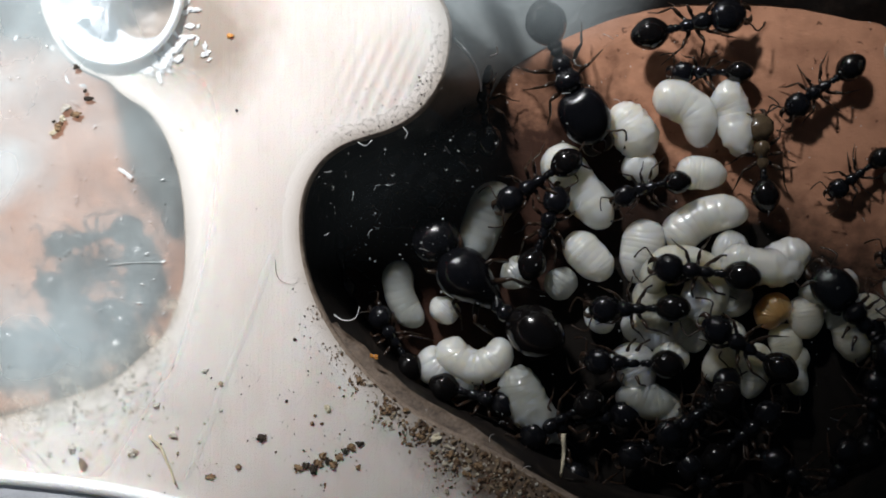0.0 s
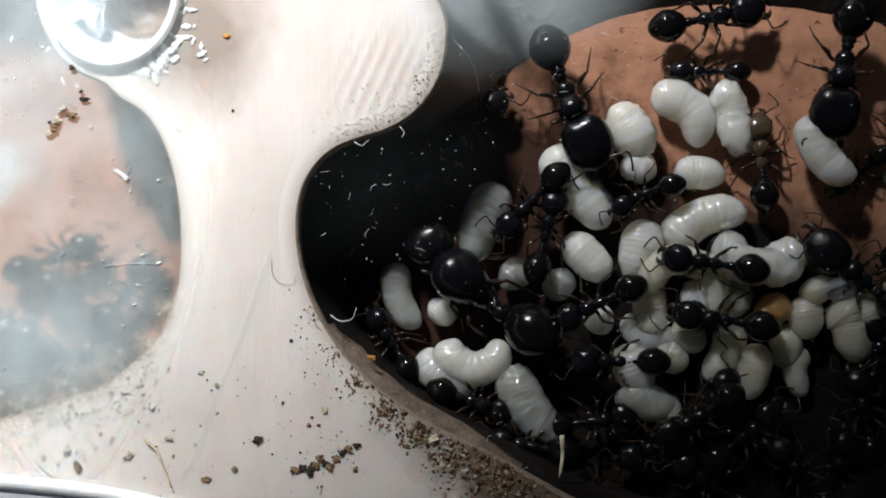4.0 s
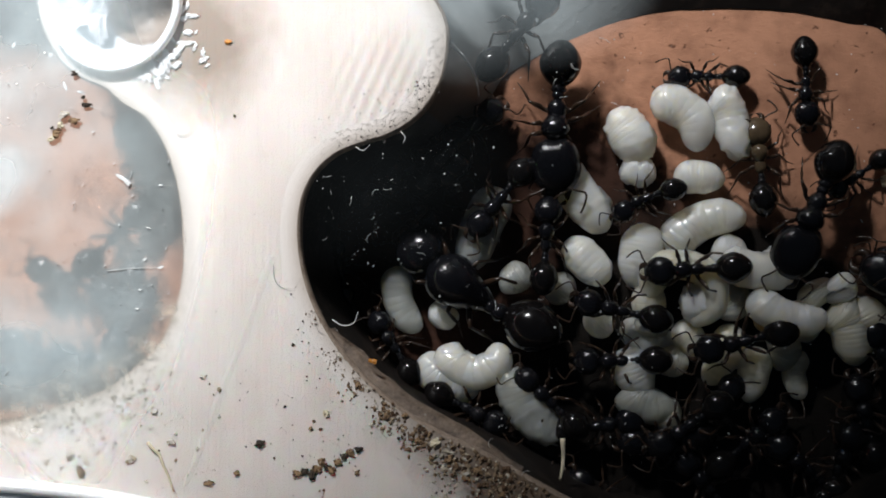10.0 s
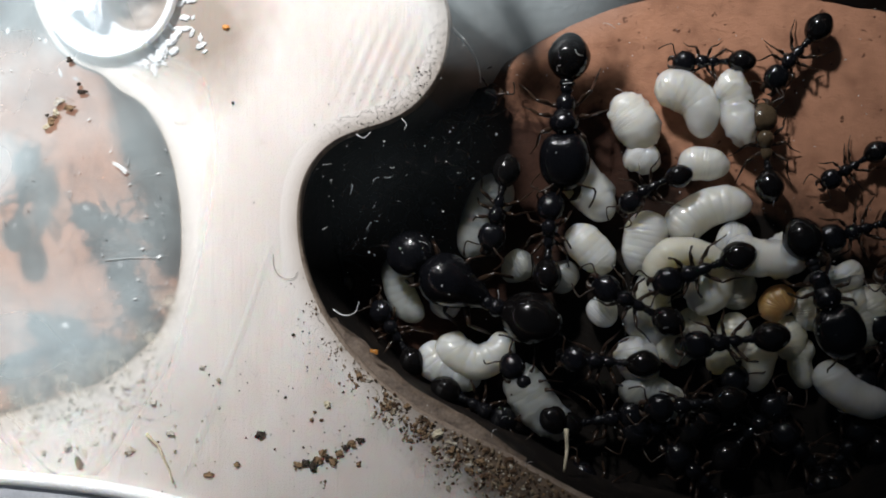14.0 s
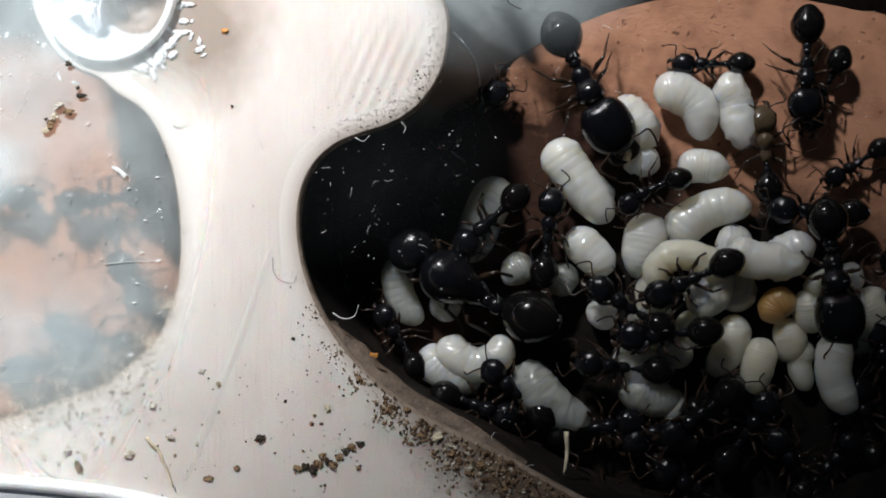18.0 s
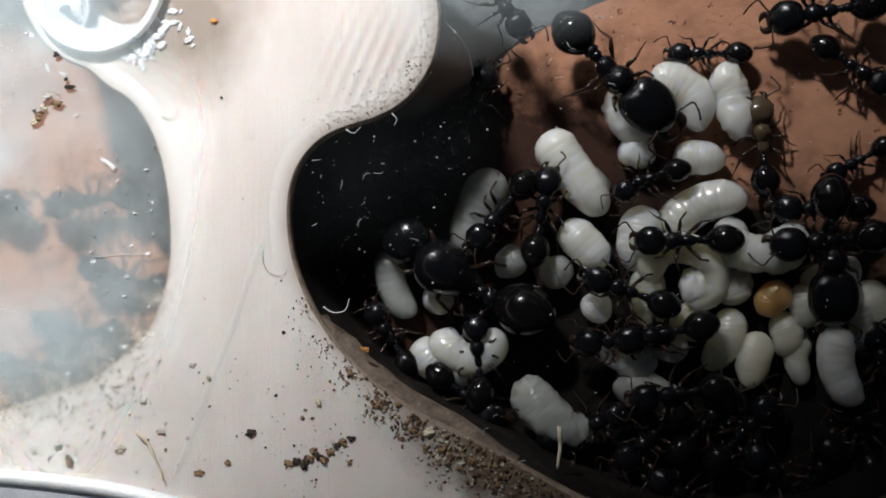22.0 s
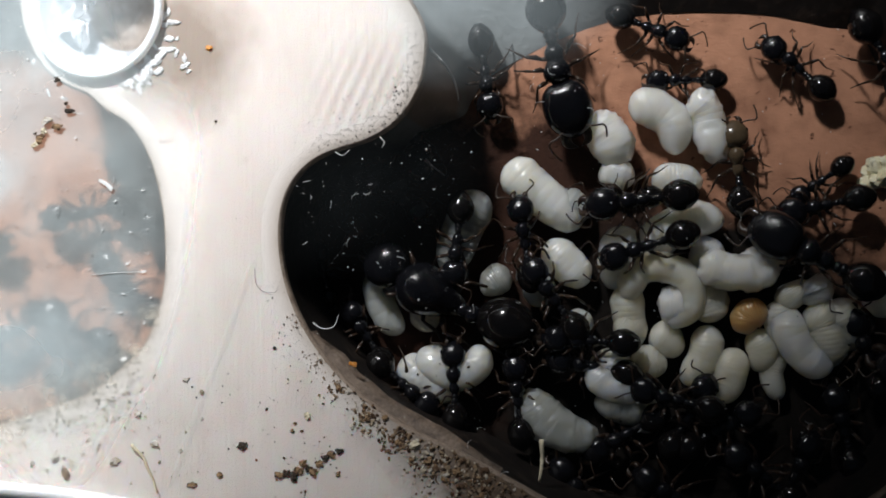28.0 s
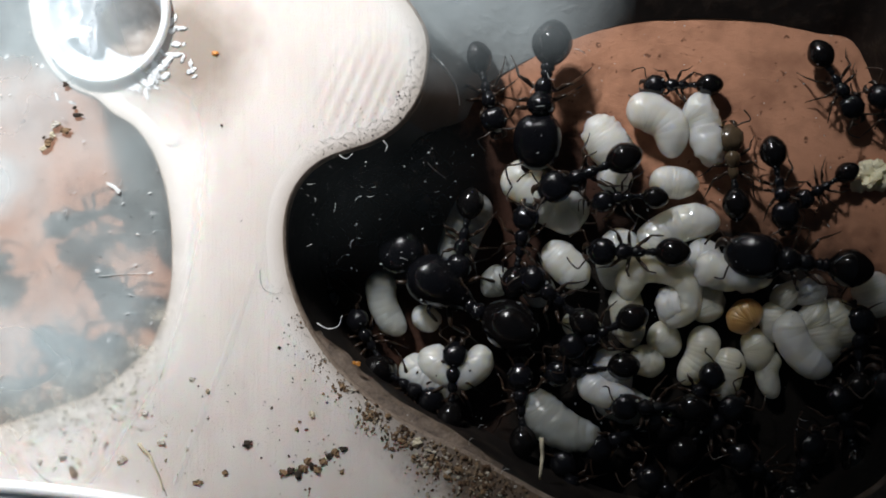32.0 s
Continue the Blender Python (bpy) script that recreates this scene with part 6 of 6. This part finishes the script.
    crawl(ANTS["left_goer"], [(0, 24.03, -1.72, -5.20, -168), (13, 24.10, -1.49, -5.20, -168), (19, 22.63, -0.13, -5.20, -168), (21, 20.67, 0.16, -5.20, -163), (23, 15.14, -0.42, -5.20, -185), (24, 12.24, 1.54, -5.20, -166), (25, 9.94, 2.85, -5.20, -163), (25.5, 10.08, 3.20, -5.20, -166), (28, 10.27, 2.91, -5.20, -174), (29, 10.40, 2.97, -5.20, -168), (30, 10.28, 3.16, -5.20, -165), (31, 9.80, 3.91, -5.20, -166), (31.5, 9.02, 4.19, -5.20, -162), (32, 7.74, 4.47, -5.20, -158)])
    crawl(ANTS["shade_a"], [(0, 0.87, 7.64, -6.60, 97), (6, 0.30, 6.39, -6.60, 36), (9, 0.21, 6.54, -6.60, 38), (13, -0.14, 6.08, -6.60, 50), (19, 0.40, 6.84, -6.60, 41), (23, 1.04, 6.69, -6.60, 71), (23.5, 1.60, 8.60, -6.60, 60), (24, 2.53, 10.40, -6.60, 0), (25, 1.90, 10.60, -6.60, -60), (28, 2.17, 9.81, -6.60, -82), (30, 2.22, 9.91, -6.60, -85), (32, 2.21, 9.21, -6.60, -76)])
    crawl(ANTS["shade_b"], [(0, -1.66, 5.02, -6.70, -156), (9, -2.44, 4.75, -6.70, -175), (13, -2.46, 4.44, -6.70, -181), (19, -2.89, 5.19, -6.70, -165), (23, -3.27, 4.75, -6.70, -171), (28, -3.32, 4.64, -6.70, -176), (32, -3.52, 5.06, -6.70, -174)])
    crawl(ANTS["shade_c"], [(0, -6.97, -0.86, -6.80, 102), (32, -6.95, -0.91, -6.80, 102)])
    crawl(ANTS["shade_e"], [(0, -3.98, 3.20, -6.70, -163), (9, -4.13, 3.55, -6.70, -169), (13, -3.69, 3.30, -6.70, -152), (20, -4.17, 3.38, -6.70, -162), (28, -4.59, 3.58, -6.70, -169), (32, -4.57, 3.67, -6.70, -172)])
    crawl(ANTS["shade_f"], [(0, -1.66, 5.92, -6.70, -55), (9, -1.60, 5.84, -6.70, -70), (13, -1.54, 5.07, -6.70, -57), (20, -2.04, 5.33, -6.70, -65), (28, -1.76, 7.03, -6.70, -74), (32, -1.85, 7.02, -6.70, -68)])
    crawl(ANTS["shade_d"], [(0, -2.99, 3.83, -6.80, -44), (13, -2.88, 2.91, -6.80, -53), (32, -2.90, 3.57, -6.80, -21)])
    crawl(ANTS["right_large"], [(0, 19.95, -3.56, -6.00, 130), (2, 19.80, -2.79, -6.00, 128), (3, 19.78, -1.99, -6.00, 133), (6, 20.73, -1.14, -6.00, 147), (9, 22.68, -1.69, -6.00, 152), (32, 24.76, -7.81, -6.00, 148)])
    crawl(ANTS["mass0"], [(0, 6.68, -8.82, -6.50, 12), (6, 6.75, -8.78, -6.50, 11), (11, 6.97, -8.94, -6.50, 11), (18, 6.76, -9.34, -6.50, 11), (24, 5.90, -9.60, -6.40, 40), (26, 4.60, -8.60, -6.10, 75), (28, 3.93, -7.44, -5.90, 95), (30, 3.96, -7.32, -5.90, 97), (32, 4.10, -7.94, -5.90, 92)])
    crawl(ANTS["mass1"], [(0, 7.02, -12.94, -6.50, 136), (6, 7.08, -12.87, -6.50, 135), (11, 7.29, -13.04, -6.50, 135), (18, 7.06, -13.41, -6.50, 135), (24, 7.03, -13.86, -6.50, 122), (29, 7.33, -12.22, -6.50, 135), (32, 6.88, -12.47, -6.50, 112)])
    crawl(ANTS["mass2"], [(0, 14.23, -9.36, -6.50, 42), (6, 14.28, -9.35, -6.50, 42), (11, 14.51, -9.52, -6.50, 42), (18, 14.20, -9.39, -6.50, 56), (24, 14.19, -9.82, -6.50, 42), (29, 14.11, -8.74, -6.50, 30), (32, 13.79, -8.92, -6.50, 42)])
    crawl(ANTS["mass3"], [(0, 18.66, -11.51, -6.50, 66), (6, 18.66, -10.97, -6.50, 73), (11, 18.92, -10.62, -6.50, 66), (18, 18.08, -11.06, -6.50, 48), (24, 17.56, -12.02, -6.50, 66), (29, 18.05, -10.95, -6.50, 66), (32, 18.34, -11.18, -6.50, 66)])
    crawl(ANTS["mass4"], [(0, 12.73, -12.28, -6.50, 132), (6, 12.75, -11.71, -6.50, 149), (11, 12.47, -11.90, -6.50, 129), (18, 11.65, -12.31, -6.50, 149), (24, 11.63, -13.29, -6.50, 149), (29, 12.01, -12.22, -6.50, 149), (32, 12.19, -12.46, -6.50, 149)])
    crawl(ANTS["mass5"], [(0, 20.50, -8.14, -6.50, 83), (6, 20.00, -8.16, -6.50, 104), (11, 20.25, -8.34, -6.50, 104), (18, 19.89, -8.78, -6.50, 104), (24, 19.88, -9.71, -6.50, 105), (29, 20.43, -8.63, -6.50, 104), (32, 20.77, -8.81, -6.50, 104)])
    crawl(ANTS["mass6"], [(0, 12.38, -7.95, -6.50, 51), (6, 12.43, -7.93, -6.50, 51), (11, 12.67, -8.10, -6.50, 51), (18, 12.39, -8.52, -6.50, 51), (24, 12.36, -9.47, -6.50, 51), (29, 12.76, -7.82, -6.50, 62), (32, 12.97, -7.43, -6.50, 51)])
    crawl(ANTS["mass7"], [(0, 20.97, -5.33, -6.50, 111), (6, 21.02, -5.36, -6.50, 111), (11, 21.27, -5.53, -6.50, 111), (18, 20.90, -5.99, -6.50, 111), (24, 20.88, -6.39, -6.50, 105), (29, 21.48, -4.75, -6.50, 111), (32, 21.35, -4.86, -6.50, 88)])
    crawl(ANTS["mass8"], [(0, 10.13, -9.78, -6.50, -150), (6, 10.19, -9.74, -6.50, -150), (11, 10.41, -9.34, -6.50, -174), (18, 10.16, -9.23, -6.50, -151), (24, 9.61, -10.22, -6.50, -135), (29, 9.41, -9.11, -6.50, -151), (32, 9.55, -9.29, -6.50, -151)])
    crawl(ANTS["mass9"], [(0, 17.16, -11.64, -6.50, 144), (6, 17.19, -11.08, -6.50, 128), (11, 17.42, -10.74, -6.50, 143), (18, 16.60, -11.16, -6.50, 123), (24, 16.07, -12.14, -6.50, 143), (29, 16.52, -11.07, -6.50, 143), (32, 16.79, -11.30, -6.50, 143)])
    crawl(ANTS["far0"], [(0, -17.83, 5.12, -6.85, 111), (6, -18.06, 5.06, -6.85, 113), (9, -18.39, 5.45, -6.85, 111), (13, -17.59, 3.70, -6.85, 111), (19, -17.57, 3.48, -6.85, 114), (23, -17.49, 3.46, -6.85, 114), (28, -17.64, 3.67, -6.85, 118), (32, -17.37, 4.25, -6.85, 108)])
    crawl(ANTS["far1"], [(0, -21.19, 0.59, -6.85, -168), (1, -21.88, 0.23, -6.85, -225), (2, -22.57, -0.14, -6.85, -282), (3, -23.26, -0.50, -6.85, -338), (6, -23.46, -0.23, -6.85, -343), (9, -20.53, 1.05, -6.85, -327), (11, -19.48, 0.80, -6.85, -295), (12, -19.32, 0.86, -6.85, -250), (13, -19.15, 0.92, -6.85, -204), (19, -20.20, 2.75, -6.85, -174), (23, -20.21, 2.02, -6.85, -172), (28, -20.44, 2.59, -6.85, -171), (32, -20.65, 2.58, -6.85, -165)])
    crawl(ANTS["far2"], [(0, -21.86, -2.90, -6.85, 158), (6, -21.82, -2.78, -6.85, 153), (9, -21.76, -2.42, -6.85, 167), (11, -23.19, 0.15, -6.85, 147), (13, -24.60, 2.43, -6.85, 100), (16, -25.89, 2.71, -6.85, 43), (19, -27.18, 2.99, -6.85, -14), (23, -27.04, 2.00, -6.85, -13), (28, -28.04, 0.30, -6.85, 13), (32, -28.71, -0.41, -6.85, 7)])
    crawl(ANTS["far3"], [(0, -24.70, -5.07, -6.85, 8), (2, -24.78, -5.93, -6.85, 49), (4, -24.86, -6.79, -6.85, 90), (6, -24.95, -5.89, -6.85, 169), (9, -24.36, -5.59, -6.85, 164), (13, -22.50, -5.30, -6.85, 161), (19, -20.83, -4.89, -6.85, 167), (23, -21.31, -5.00, -6.85, 172), (28, -21.58, -3.92, -6.85, 158), (32, -21.44, -4.69, -6.85, 174)])
    crawl(ANTS["far4"], [(0, -18.87, -2.36, -6.85, 77), (6, -19.15, -2.74, -6.85, 48), (9, -19.26, -2.93, -6.85, 65), (13, -18.53, -3.32, -6.85, 110), (19, -17.79, -2.35, -6.85, 137), (23, -18.42, -2.08, -6.85, 167), (28, -17.92, -1.63, -6.85, 137), (32, -18.45, -1.87, -6.85, 152)])
    crawl(ANTS["far5"], [(0, -27.90, -6.10, -6.85, 20), (4, -26.27, -6.49, -6.85, 90), (6, -25.54, -6.35, -6.85, 136), (9, -25.50, -6.57, -6.85, 161), (13, -24.40, -6.03, -6.85, 214), (19, -23.56, -6.68, -6.85, 187), (23, -23.90, -7.48, -6.85, 168), (28, -24.57, -4.00, -6.85, 205), (32, -24.28, -7.05, -6.85, 200)])
    crawl(ANTS["far6"], [(0, -21.68, -6.15, -6.85, -166), (9, -20.71, -5.86, -6.85, -186), (19, -20.50, -6.79, -6.85, -166), (32, -20.03, -6.00, -6.85, -173)])
    walk(CARRIED, [(0, at(22.38, 9.00, -4.90, 0, 0, -60)), (3, at(20.00, 5.90, -4.90, 0, 0, -60)), (3.5, at(18.24, 4.95, -4.90, 0, 0, -60)), (5.5, at(18.05, 4.90, -4.90, 0, 0, -60)), (6, at(17.65, 5.05, -4.90, 0, 0, -60)), (7, at(18.08, 3.44, -4.90, 0, 0, -68)), (8, at(18.68, 1.75, -4.90, 0, 0, -75)), (9, at(18.03, -0.40, -4.90, 0, 0, -10)), (10, at(16.34, -2.85, -4.90, 0, 0, -20)), (11, at(18.57, -4.27, -4.90, 0, 0, -30)), (12, at(19.37, -5.54, -4.90, 0, 0, -40)), (13, at(19.69, -7.00, -4.90, 0, 0, -15)), (14, at(19.16, -7.20, -4.90, 0, 0, -32)), (17, at(18.44, -6.34, -4.90, 0, 0, -85)), (19, at(18.66, -6.43, -4.90, 0, 0, -85)), (21, at(18.76, -6.65, -4.90, 0, 0, -85)), (22, at(18.83, -6.26, -4.90, 0, 0, -80)), (23, at(18.65, -5.00, -5.50, 0, 0, -60)), (24, at(18.60, -4.90, -5.50, 0, 0, -58)), (28, at(18.28, -4.44, -5.50, 0, 0, -58)), (32, at(18.54, -4.52, -5.50, 0, 0, -58))])
    # the large larva beside the nurses is dragged aside late in the clip
    rest = WANDERER.matrix_world.copy()
    c = rest.translation / MM
    walk(WANDERER, [(0, rest), (25, rest), (26.5, at(c.x - 0.4, c.y, c.z, 0, 0, 7)), (28, at(c.x - 0.75, c.y - 0.05, c.z, 0, 0, 13)), (32, at(c.x - 0.75, c.y - 0.05, c.z, 0, 0, 13))])
    walk(MOVED["pupa_0"], [(0, at(3.62, -8.24, -5.60, 0, 0, -52)), (9, at(3.55, -7.99, -5.60, 0, 0, -52)), (13, at(3.77, -8.42, -5.60, 0, 0, -50)), (18, at(4.39, -7.90, -5.60, 0, 0, -40)), (24, at(5.07, -9.32, -5.60, 0, 0, -35)), (28, at(5.88, -8.69, -5.60, 0, 0, -30)), (32, at(6.05, -8.76, -5.60, 0, 0, -30))])
    walk(MOVED["larva_1"], [(0, at(9.59, -4.17, -6.20, 0, 0, -20)), (20, at(9.57, -4.56, -6.20, 0, 0, -20)), (23, at(8.16, -6.60, -5.50, 0, 0, -25)), (24, at(8.11, -6.68, -5.40, 0, 0, -20)), (28, at(8.83, -6.55, -5.20, 0, 0, -25)), (30, at(8.78, -6.71, -5.20, 0, 0, -25)), (32, at(8.50, -6.95, -5.20, 0, 0, -22))])


motions()
